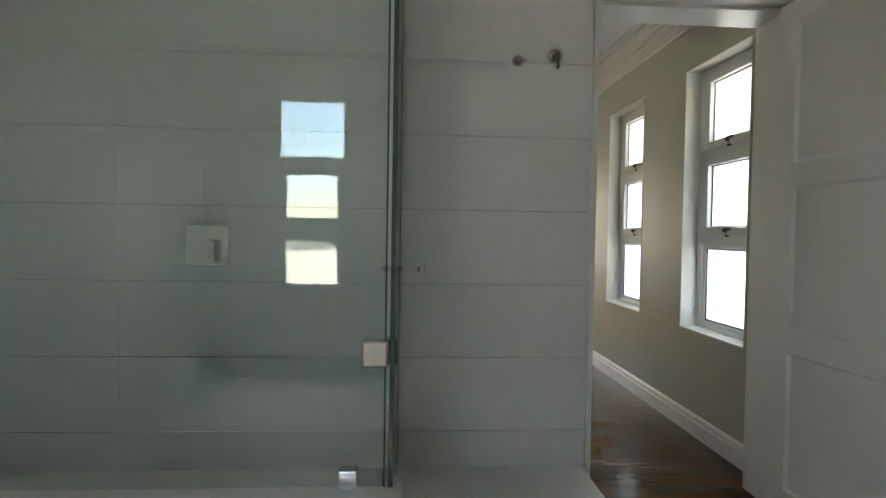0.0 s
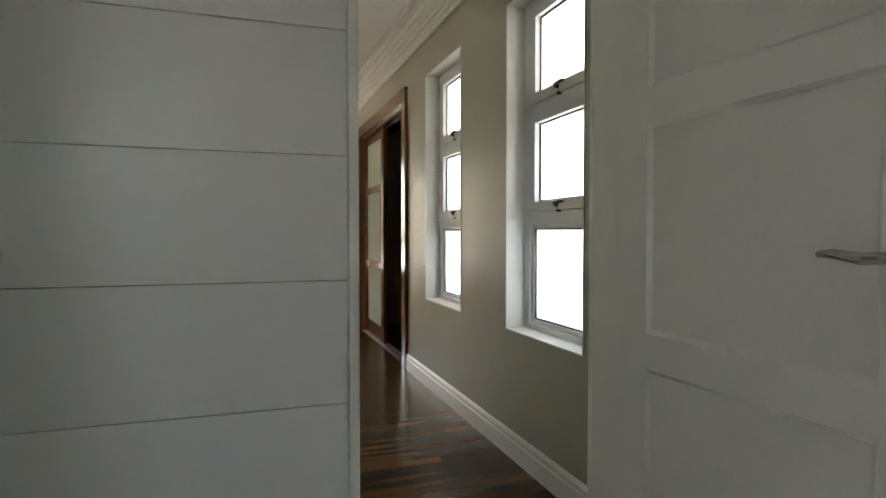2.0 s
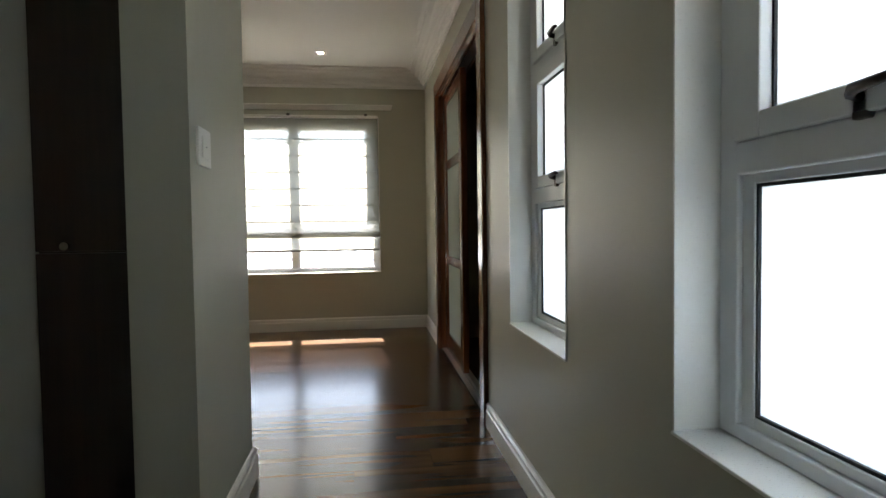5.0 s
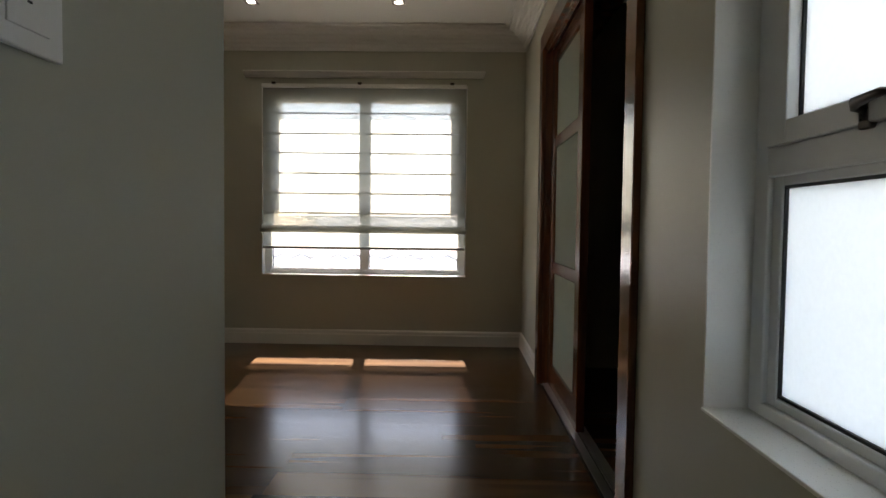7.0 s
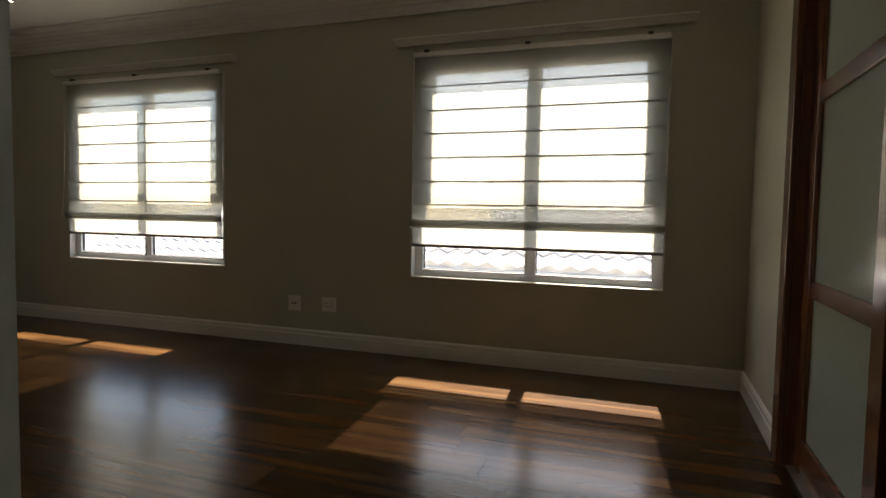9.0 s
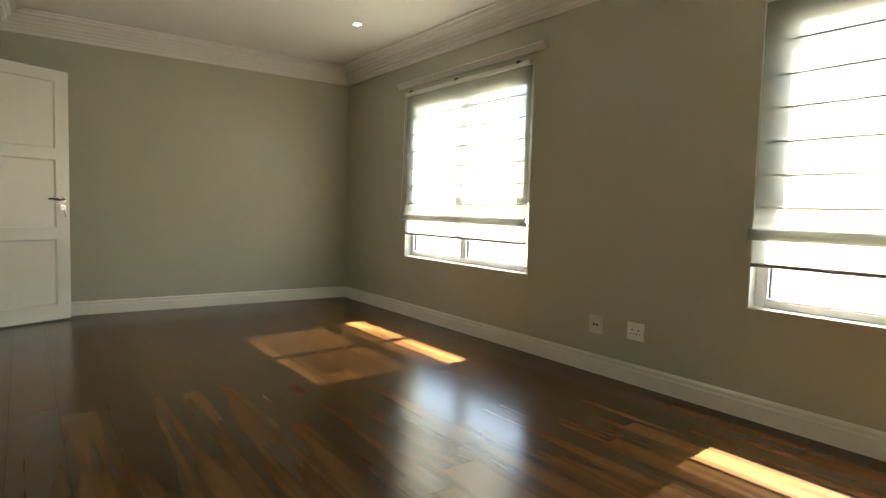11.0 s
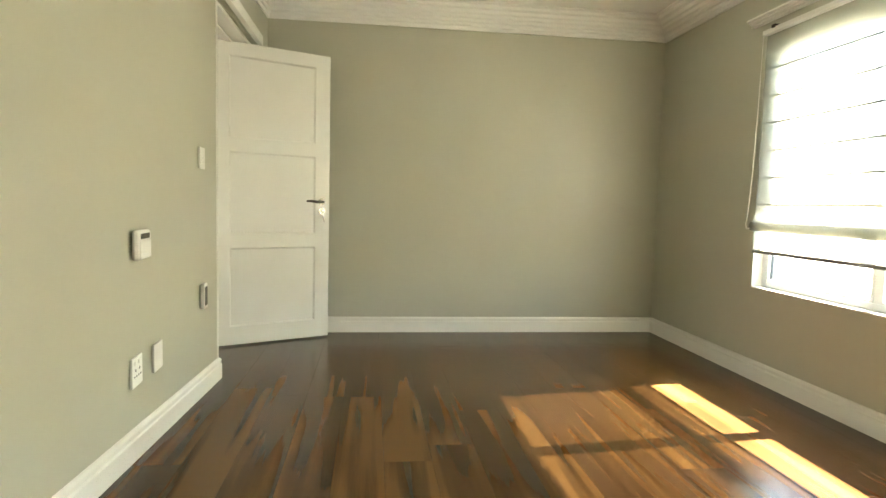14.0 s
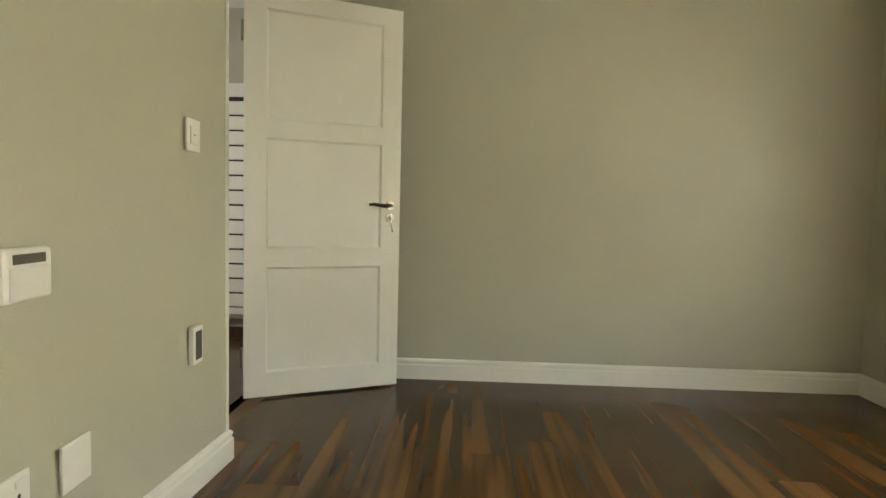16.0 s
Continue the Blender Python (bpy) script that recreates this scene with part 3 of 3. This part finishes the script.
def door_lining(name, x0, x1, y0, y1, top, label):
    """Lining of a doorway in a wall along x, with stops and architraves on both faces."""
    d = empty(name, pose(0, 0, 0), label, "door frame", kind="structure")
    part("jamb", boxes((x0 - .02, x0, y0 - .004, y1 + .004, 0, top), bevel=.002), WHITE, d)
    part("jamb", boxes((x1, x1 + .02, y0 - .004, y1 + .004, 0, top), bevel=.002), WHITE, d)
    part("head", boxes((x0 - .02, x1 + .02, y0 - .004, y1 + .004, top, top + .022), bevel=.002), WHITE, d)
    ym = y0 + .055
    part("door_stop", boxes((x0, x0 + .013, ym, ym + .04, 0, top), (x1 - .013, x1, ym, ym + .04, 0, top), (x0 + .013, x1 - .013, ym, ym + .04, top - .013, top), bevel=.002), WHITE, d)
    return d


lin = door_lining("door_frame_1", 1.088, 1.884, 1.20, 1.462, 2.045, "white painted bathroom door frame")
part("strike_plate", boxes((1.0865, 1.0905, 1.212, 1.24, .92, 1.08)), STEEL, lin, "nickel strike plate")
part("architrave", boxes((1.02, 1.086, 1.466, 1.488, 0, 2.11), (1.884, 1.95, 1.466, 1.488, 0, 2.11), (1.086, 1.884, 1.466, 1.488, 2.047, 2.11), bevel=.003), WHITE, lin)
part("architrave", boxes((1.884, 1.99, 1.186, 1.2, 0, 2.12), (1.086, 1.884, 1.186, 1.2, 2.047, 2.12), bevel=.003), WHITE, lin)
part("edge_trim", boxes((1.064, 1.086, 1.184, 1.2, 0, 2.12), bevel=.002), WHITE, lin)
lin = door_lining("door_frame_2", -4.25, -3.392, 3.762, 3.944, 2.05, "white painted bedroom door frame")
part("architrave", boxes((-4.33, -3.392, 3.985, 4.02, 2.074, 2.14), bevel=.003), WHITE, lin)
structure("corner_bead", boxes((-3.397, -3.387, 3.938, 3.948, .12, 2.338)), WHITE, "white corner bead on the wall end", "trim")

# ---------------------------------------------------------------- sliding timber door of the dressing room
lin = empty("sliding_door_frame", pose(0, 0, 0), "varnished hardwood frame round a sliding door", "door frame", kind="structure")
part("architrave", boxes((1.985, 2.01, 4.142, 4.25, 0, 2.14), bevel=.004), TIMBER, lin)
part("architrave", boxes((1.985, 2.01, 6.015, 6.12, 0, 2.14), bevel=.004), TIMBER, lin)
part("architrave", boxes((1.985, 2.01, 4.25, 6.015, 2.035, 2.14), bevel=.004), TIMBER, lin)
part("jamb", boxes((2.01, 2.24, 4.236, 4.262, 0, 2.04), bevel=.002), TIMBER, lin)
part("jamb", boxes((2.01, 2.24, 6.004, 6.029, 0, 2.04), bevel=.002), TIMBER, lin)
part("head", boxes((2.01, 2.03, 4.262, 6.004, 2.01, 2.058), (2.11, 2.24, 4.262, 6.004, 2.02, 2.058), bevel=.002), TIMBER, lin)
part("top_track", boxes((2.035, 2.10, 4.262, 6.004, 2.035, 2.056)), TRACK, lin)
part("floor_track", boxes((2.02, 2.055, 4.262, 6.004, 0, .008), (2.062, 2.068, 4.262, 6.004, 0, .012), (2.075, 2.11, 4.262, 6.004, 0, .008)), TRACK, lin, "pale metal floor track")

leaf = empty("door_3", pose(0, 0, 0), "varnished hardwood sliding door with frosted panes, half open", "door", kind="structure")
LY0, LY1 = 5.13, 6.003
part("stile", boxes((2.045, 2.085, LY0, LY0 + .10, .014, 2.03), bevel=.003), TIMBER, leaf)
part("stile", boxes((2.045, 2.085, LY1 - .10, LY1, .014, 2.03), bevel=.003), TIMBER, leaf)
ZR = ((.014, .15), (.70, .765), (1.43, 1.495), (1.93, 2.03))
for z0, z1 in ZR:
    part("rail", boxes((2.047, 2.083, LY0 + .10, LY1 - .10, z0, z1), bevel=.003), TIMBER, leaf)
for (_, z0), (z1, _) in zip(ZR, ZR[1:]):
    part("pane", boxes((2.062, 2.068, LY0 + .10, LY1 - .10, z0, z1)), OPAL, leaf, "pale green frosted glass")
    part("bead", boxes((2.05, 2.061, LY0 + .10, LY0 + .11, z0, z1), (2.05, 2.061, LY1 - .11, LY1 - .10, z0, z1)), TIMBER, leaf)

# shelves inside the dressing room
shelf = empty("wardrobe_shelving", pose(3.0, 3.755, 0), "dark veneer open shelving in an unlit dressing room", "shelf")
for x in (-.55, 0, .55):
    part("upright", boxes((x - .009, x + .009, 0, .5, 0, 2.2)), DARKWOOD, shelf)
part("back_panel", boxes((-.55, .55, 0, .012, 0, 2.2)), DARKWOOD, shelf)
for z in (.08, .42, .74, 1.06, 1.7, 2.19):
    part("shelf_board", boxes((-.541, -.009, .012, .5, z, z + .018)), DARKWOOD, shelf)
    part("shelf_board", boxes((.009, .541, .012, .5, z, z + .018)), DARKWOOD, shelf)
drawers = empty("drawer_unit", pose(3.75, 4.45, 0), "dark veneer drawer unit in an unlit dressing room", "drawers")
part("carcass", boxes((-.2, .28, -.6, .9, 0, 1.02), bevel=.003), DARKWOOD, drawers)
for i in range(4):
    part("drawer_front", boxes((-.22, -.203, -.59, .14, .08 + .23 * i, .295 + .23 * i), bevel=.003), DARKWOOD, drawers)
    part("drawer_front", boxes((-.22, -.203, .16, .89, .08 + .23 * i, .295 + .23 * i), bevel=.003), DARKWOOD, drawers)

# wardrobe in the recess off the passage
wd = empty("wardrobe", pose(.64, 3.525, 0), "dark brown veneer wardrobe in a recess off the passage", "wardrobe")
part("carcass", boxes((-.148, .148, -.38, .0, .07, 2.46)), DARKWOOD, wd)
part("plinth", boxes((-.148, .148, -.34, .0, 0, .068)), DARKWOOD, wd)
for x0, x1, kx in ((-.147, .147, -.06),):
    up = part("door", boxes((x0, x1, -.402, -.382, .935, 2.455), bevel=.002), DARKWOOD, wd)
    lo = part("door", boxes((x0, x1, -.402, -.382, .075, .929), bevel=.002), DARKWOOD, wd)
    # metal stud added on the door joint to give a glint of light
    part("glint_knob", tube((kx, -.402, .95), (kx, -.425, .95), .007, .012, 14), STEEL, up, "small nickel stud added for a spot of reflected light")

# ---------------------------------------------------------------- wall plates and controls


def plate(name, m, w, h, label, category, kind="blank"):
    """A wall plate; local x right, z up, -y out of the wall."""
    p = empty(name, m, label, category)
    part("cover", boxes((-w / 2, w / 2, -.009, 0, -h / 2, h / 2), bevel=.0025), PLASTIC, p)
    if kind == "switch":
        part("rocker", boxes((-w * .28, w * .28, -.012, -.0085, -h * .28, h * .28), bevel=.001), PLASTIC, p)
        part("indicator", boxes((-.004, .004, -.0126, -.0118, .0, .003)), SLOT, p)
    if kind == "socket":
        for sx in (-.022, .022):
            part("socket_hole", tube((sx, -.0088, .008), (sx, -.0098, .008), .005, None, 10), SLOT, p)
            part("rocker", boxes((sx - .012, sx + .012, -.012, -.0085, .028, .044), bevel=.001), PLASTIC, p)
            for dx in (-.011, .011):
                part("socket_hole", tube((sx + dx, -.0088, -.016), (sx + dx, -.0098, -.016), .0042, None, 10), SLOT, p)
    if kind == "aerial":
        for sx in (-.012, .012):
            part("socket_hole", tube((sx, -.0088, 0), (sx, -.0100, 0), .008, None, 12), SLOT, p)
    return p


def south(x, z):
    return pose(x, 3.715 + (.958 - x) * .0529 + .0005, z, 0, 0, 183.03)


plate("light_switch", south(-3.13, 1.212), .105, .107, "white single light switch on a greige wall", "switch", "switch")
plate("double_socket", south(-2.38, .34), .115, .115, "white double socket on a greige wall near the floor", "socket", "socket")
plate("blank_plate", south(-2.575, .347), .115, .115, "white blank cover plate on a greige wall", "cover plate")
plate("aerial_socket", pose(-1.024, YN - .0005, .31), .105, .112, "white aerial socket with two ports near the floor", "socket", "aerial")
plate("double_socket", pose(-.728, YN - .0005, .318), .115, .105, "white double socket under a bedroom window", "socket", "socket")
plate("light_switch", pose(.9585, 3.11, 1.228, 0, 0, 90), .125, .11, "white single light switch on the passage wall", "switch", "switch")

th = empty("alarm_keypad", south(-2.42, .828), "white alarm keypad with a small grey display", "keypad")
part("case", boxes((-.078, .078, -.026, 0, -.058, .058), bevel=.012), PLASTIC, th)
part("cover", boxes((-.062, .062, -.030, -.025, -.052, .018), bevel=.003), PLASTIC, th)
part("display", boxes((-.05, .05, -.0285, -.0255, .024, .045), bevel=.001), SCREEN, th, "grey display")
fs = empty("panel_heater_switch", south(-3.135, .512), "narrow white control with a dark face by the door", "switch")
part("case", boxes((-.038, .038, -.020, 0, -.064, .064), bevel=.004), PLASTIC, fs)
part("face", boxes((-.024, .024, -.0225, -.0195, -.048, .048), bevel=.001), SCREEN, fs, "dark grey face")

# ---------------------------------------------------------------- recessed downlights


def downlight(x, y):
    d = empty("downlight", pose(x, y, TOP), "small square chrome downlight recessed in the white ceiling", "downlight", "ceiling downlights")
    part("bezel", boxes((-.045, .045, -.045, -.03, -.006, 0), (-.045, .045, .03, .045, -.006, 0), (-.045, -.03, -.03, .03, -.006, 0), (.03, .045, -.03, .03, -.006, 0), bevel=.0015), CHROME, d)
    part("bulb", tube((0, 0, -.001), (0, 0, -.004), .026, None, 18), BULB, d, "small glowing lamp")
    return d


for x, y in ((1.06, 6.50), (.04, 6.50), (-3.02, 6.40), (1.05, 4.70), (1.54, 2.62)):
    downlight(x, y)

# ---------------------------------------------------------------- bathroom
SG = .33
low = structure("shower_wall", boxes((-1.18, SG + .03, .12, .27, 0, .585), bevel=.003), TILE, "low white tiled wall under the shower glass", "low wall")
structure("shower_kerb", boxes((-1.18, 1.055, .80, 1.198, 0, .226), bevel=.004), TILE, "low white step along the tiled wall", "step")

fixed = empty("shower_screen", pose(0, 0, 0), "fixed clear glass shower screen with green tinted edge", "shower screen")
g1 = part("glass", boxes((-1.176, SG - .012, .198, .206, .59, 2.30)), SHOWERGLASS, fixed)
part("glass_edge", boxes((SG - .0119, SG - .008, .197, .207, .59, 2.30)), GLASSEDGE, fixed, "dark green glass edge")
part("glass_clip", boxes((SG - .105, SG - .065, .185, .22, .586, .628), bevel=.004), CHROME, fixed, "chrome glass clamp")
g1.visible_shadow = False
door = empty("shower_door", pose(0, 0, 0), "clear glass shower door with chrome hinges and bar handle", "shower door")
g2 = part("glass", boxes((SG, SG + .008, .212, 1.17, .247, 2.30)), SHOWERGLASS, door)
g2.visible_shadow = False
part("glass_edge", boxes((SG - .001, SG + .009, 1.1701, 1.176, .247, 2.30)), GLASSEDGE, door)
part("glass_edge", boxes((SG - .001, SG + .009, .206, .2119, .247, 2.30)), GLASSEDGE, door)
for z in (.871, 2.01):
    h = part("hinge", boxes((SG - .058, SG - .004, .186, .218, z - .028, z + .028), bevel=.005), STEEL, door, "square nickel glass hinge")
    part("hinge_leaf", boxes((SG - .012, SG + .016, .215, .262, z - .028, z + .028), bevel=.005), STEEL, h)
hd = part("handle", boxes((SG + .075, SG + .098, 1.02, 1.12, .983, 1.007), bevel=.004), CHROME, door, "flat chrome bar handle")
part("handle_post", boxes((SG + .009, SG + .075, 1.05, 1.085, .985, 1.005), bevel=.003), CHROME, hd)
part("handle_post", boxes((SG - .04, SG - .001, 1.05, 1.085, .985, 1.005), bevel=.003), CHROME, hd)
part("handle_bar", boxes((SG - .055, SG - .04, 1.03, 1.12, .983, 1.007), bevel=.004), CHROME, hd)

tap = empty("shower_mixer", pose(-.37, 1.19, 1.068), "square chrome shower mixer on the tiled wall", "shower mixer")
part("plate", boxes((-.077, .077, -.012, 0, -.075, .075), bevel=.003), STEEL, tap)
part("lever", boxes((.008, .040, -.05, -.012, -.065, .02), bevel=.004), STEEL, tap, "flat dark lever")
hk = empty("robe_hook", pose(.91, 1.19, 1.803), "round nickel robe hook on the tiled wall", "hook")
part("rose", tube((0, 0, 0), (0, -.012, 0), .026, .024, 24), STEEL, hk)
part("hook", bent([(0, -.01, .0), (0, -.04, -.006), (.004, -.05, -.028), (.006, -.045, -.05), (.006, -.038, -.055)], .007, 10), STEEL, hk)
rg = empty("rail_bracket", pose(.772, 1.19, 1.781), "small nickel towel rail bracket on the tiled wall", "bracket")
part("rose", tube((0, 0, 0), (0, -.008, 0), .021, .019, 24), STEEL, rg)
part("boss", tube((0, -.008, 0), (0, -.03, 0), .011, .010, 16), STEEL, rg)
part("screw", tube((.026, -.001, 0), (.026, -.014, 0), .005, None, 8), STEEL, rg)
sh = empty("rain_shower", pose(-.92, .70, 1.83), "square chrome shower head on an arm", "shower head")
part("plate", boxes((-.11, .11, -.11, .11, -.006, .006), bevel=.003), CHROME, sh)
part("neck", tube((0, 0, .006), (0, 0, .06), .014, None, 14), CHROME, sh)
part("arm", boxes((-.26, .012, -.012, .012, .05, .07), bevel=.003), CHROME, sh)

w = empty("window_5", pose(.09, 0, -.005), "narrow white bathroom window with three clear panes", "window", kind="structure")
part("window_frame", boxes((-.78, -.70, -3.2, -3.14, .62, 2.2), (-.22, -.18, -3.2, -3.14, .62, 2.2), (-.70, -.22, -3.2, -3.14, .62, .72),
                           (-.70, -.22, -3.2, -3.14, 1.05, 1.23), (-.70, -.22, -3.2, -3.14, 1.56, 1.70), (-.70, -.22, -3.2, -3.14, 2.12, 2.2), bevel=.004), ALU, w)
for xa, xb, za, zb in ((-.655, -.265, .72, 1.05), (-.655, -.265, 1.23, 1.56), (-.70, -.22, 1.70, 2.12)):
    if xa > -.7:
        part("sash", boxes((-.70, xa, -3.19, -3.15, za, zb), (xb, -.22, -3.19, -3.15, za, zb)), ALU, w)
    pane = part("pane", boxes((xa, xb, -3.173, -3.168, za, zb)), GLASS, w)
    pane.visible_shadow = False

# ---------------------------------------------------------------- hall beyond the bedroom door
ls = empty("louvre_shutter", pose(-5.745, 2.95, .16), "white louvred shutter seen through the doorway", "shutter")
# dark board added behind the slats so that their gaps look unlit
part("dark_gap_backing", boxes((0, .012, -.62, .62, 0, 1.72)), SLOT, ls)
part("shutter_frame", boxes((.012, .045, -.66, -.60, -.03, 1.76), (.012, .045, .60, .66, -.03, 1.76), (.012, .045, -.60, .60, 1.66, 1.76), (.012, .045, -.60, .60, -.03, .02), bevel=.003), WHITE, ls)
slat = boxes((.014, .034, -.60, .60, 0, .100), bevel=.004)
me = mesh_of("slat", slat, WHITE)
for i in range(14):
    o = new("slat", me)
    o.parent = ls
    o.location = (0, 0, .03 + .115 * i)
bench = empty("low_bench", pose(-5.55, 2.95, 0), "dark brown low ledge below the shutter", "ledge")
part("body", boxes((-.19, .12, -.8, .55, 0, .09), bevel=.004), DARKWOOD, bench)

# ---------------------------------------------------------------- outside
structure("ground", boxes((-400, 400, -400, 400, -3.3, -3.1)), GROUNDMAT, "unseen ground far below the upper windows, pale to bounce light", "ground")


def house(x, y, w, d, eave, ridge, label):
    h = empty("neighbouring_house", pose(x, y, -3.1), label, "house", "neighbouring houses")
    part("wall", boxes((-w / 2, w / 2, -d / 2, d / 2, 0, eave + 3.1)), RENDERWALL, h)
    bm = bmesh.new()
    o, e, r = .45, eave + 3.1, ridge + 3.1
    c = [bm.verts.new(p) for p in ((-w / 2 - o, -d / 2 - o, e - .1), (w / 2 + o, -d / 2 - o, e - .1), (w / 2 + o, d / 2 + o, e - .1), (-w / 2 - o, d / 2 + o, e - .1),
                                   (-w / 2 + d * .3, 0, r), (w / 2 - d * .3, 0, r))]
    for f in ((0, 1, 5, 4), (2, 3, 4, 5), (1, 2, 5), (3, 0, 4), (3, 2, 1, 0)):
        bm.faces.new([c[i] for i in f])
    roof = part("roof", bm, ROOFTILE, h, "pale terracotta tiled roof")
    # courses of rounded tiles up the slope that faces the bedroom
    n = 9
    slope = math.atan2(r - e + .1, d / 2 + o)
    for i in range(n):
        t = (i + .1) / n
        yy, zz = -d / 2 - o + t * (d / 2 + o), e - .1 + t * (r - e + .1) + .03
        a, b = -w / 2 - o + t * (d * .3 + o), w / 2 + o - t * (d * .3 + o)
        bm = bmesh.new()
        k = int((b - a) / .3)
        lo, hi = [], []
        for j in range(k * 4 + 1):
            xx = a + (b - a) * j / (k * 4)
            wv = .035 * math.cos(j * math.pi / 2)
            lo.append(bm.verts.new((xx, yy, zz + .04 + wv)))
            hi.append(bm.verts.new((xx, yy + (d / 2 + o) / n, zz + (r - e + .1) / n + wv)))
        un = [bm.verts.new((v.co.x, yy + .01, zz - .05)) for v in lo]
        for j in range(k * 4):
            bm.faces.new((lo[j], lo[j + 1], hi[j + 1], hi[j]))
            bm.faces.new((un[j], un[j + 1], lo[j + 1], lo[j]))
        part("tile_course", bm, ROOFTILE, roof)
    return h


house(2.4, 15.5, 8.5, 7.0, .30, 1.75, "neighbouring house with white walls and a tiled roof")
# added behind the bathroom to whiten the low part of the window's reflection
house(-1.0, -15.5, 9.0, 7.0, 1.3, 1.45, "added house with sunlit pale walls, reflected in the shower glass")
house(-7.5, 17.0, 8.0, 7.5, -.2, 1.3, "neighbouring house with pale walls and a low tiled roof")


def tree(x, y, h, seed):
    rnd = random.Random(seed)
    t = empty("tree", pose(x, y, -3.1), "dark leafy tree behind the neighbouring houses", "tree", "garden trees")
    bm = tube((0, 0, 0), (.1, 0, h * .55), .2, .1, 10)
    tips = []
    for i in range(9):
        a = rnd.uniform(0, 6.28)
        z = h * rnd.uniform(.35, .55)
        tip = Vector((math.cos(a) * rnd.uniform(.6, 1.6), math.sin(a) * rnd.uniform(.6, 1.6), z + h * rnd.uniform(.12, .42)))
        tube((.05, 0, z), tip, .06, .02, 6, bm)
        tips.append(tip)
    part("trunk", bm, BARK, t)
    vs, fs = [], []
    for tip in tips:
        for _ in range(260):
            c = tip + Vector((rnd.gauss(0, .45), rnd.gauss(0, .45), rnd.gauss(0, .4)))
            u = Vector((rnd.uniform(-1, 1), rnd.uniform(-1, 1), rnd.uniform(-1, 1))).normalized() * .11
            v = u.orthogonal().normalized() * .05
            k = len(vs)
            vs += [c - u, c + v, c + u, c - v]
            fs.append((k, k + 1, k + 2, k + 3))
    me = bpy.data.meshes.new("crown")
    me.from_pydata([tuple(v) for v in vs], [], fs)
    me.materials.append(LEAF)
    o = new("crown", me)
    o.parent = t


tree(3.6, 21.5, 6.8, 5)
tree(-1.8, 23.0, 7.4, 8)

# ---------------------------------------------------------------- tiles and planks, piece by piece
face = structure("tiled_wall", boxes((-1.18, 1.064, 1.2, 1.212, 0, TOP)), GROUT, "white wall of long glazed tiles with thin dark joints", "tiled wall")
edges = [.0886 + .281 * i for i in range(-1, 9)]
for i, (za, zb) in enumerate(zip(edges, edges[1:])):
    za, zb = max(za, 0.0), min(zb, TOP)
    for xa, xb in ((-1.18, -.69), (-.69, 1.063)):
        bm = boxes((xa + .0003, xb - .0003, 1.190, 1.2, za + .0010, zb - .0010), bevel=.0008)
        part("tile", bm, TILE, face)

plank_mesh = {}


def plank(x0, x1, y0, y1):
    key = (round(x1 - x0, 3), round(y1 - y0, 3))
    if key not in plank_mesh:
        w, d = (x1 - x0) / 2 - .0003, (y1 - y0) / 2 - .0003
        plank_mesh[key] = mesh_of("plank", boxes((-w, w, -d, d, -.012, 0), bevel=.0006), LAMINATE)
    o = new("plank", plank_mesh[key])
    o.parent = floor
    o.location = ((x0 + x1) / 2, (y0 + y1) / 2, 0)


PW, PL = .192, 1.28
rnd = random.Random(4)
j = 0
y = 1.205
while y < YN:
    y2 = min(y + PW, YN)
    lo, hi = (XW if y > 3.69 else .3), XE
    x = lo - rnd.uniform(0, PL)
    while x < hi:
        a, b = max(x, lo), min(x + PL, hi)
        if b - a > .02:
            plank(a, b, y, y2)
        x += PL
    y = y2
for i in range(12):
    plank(-5.75, -3.1, 1.5 + PW * i, 1.5 + PW * (i + 1) if i < 11 else 3.752)
for i in range(14):
    plank(2.115, 4.05, 3.75 + PW * i, 3.75 + PW * (i + 1))
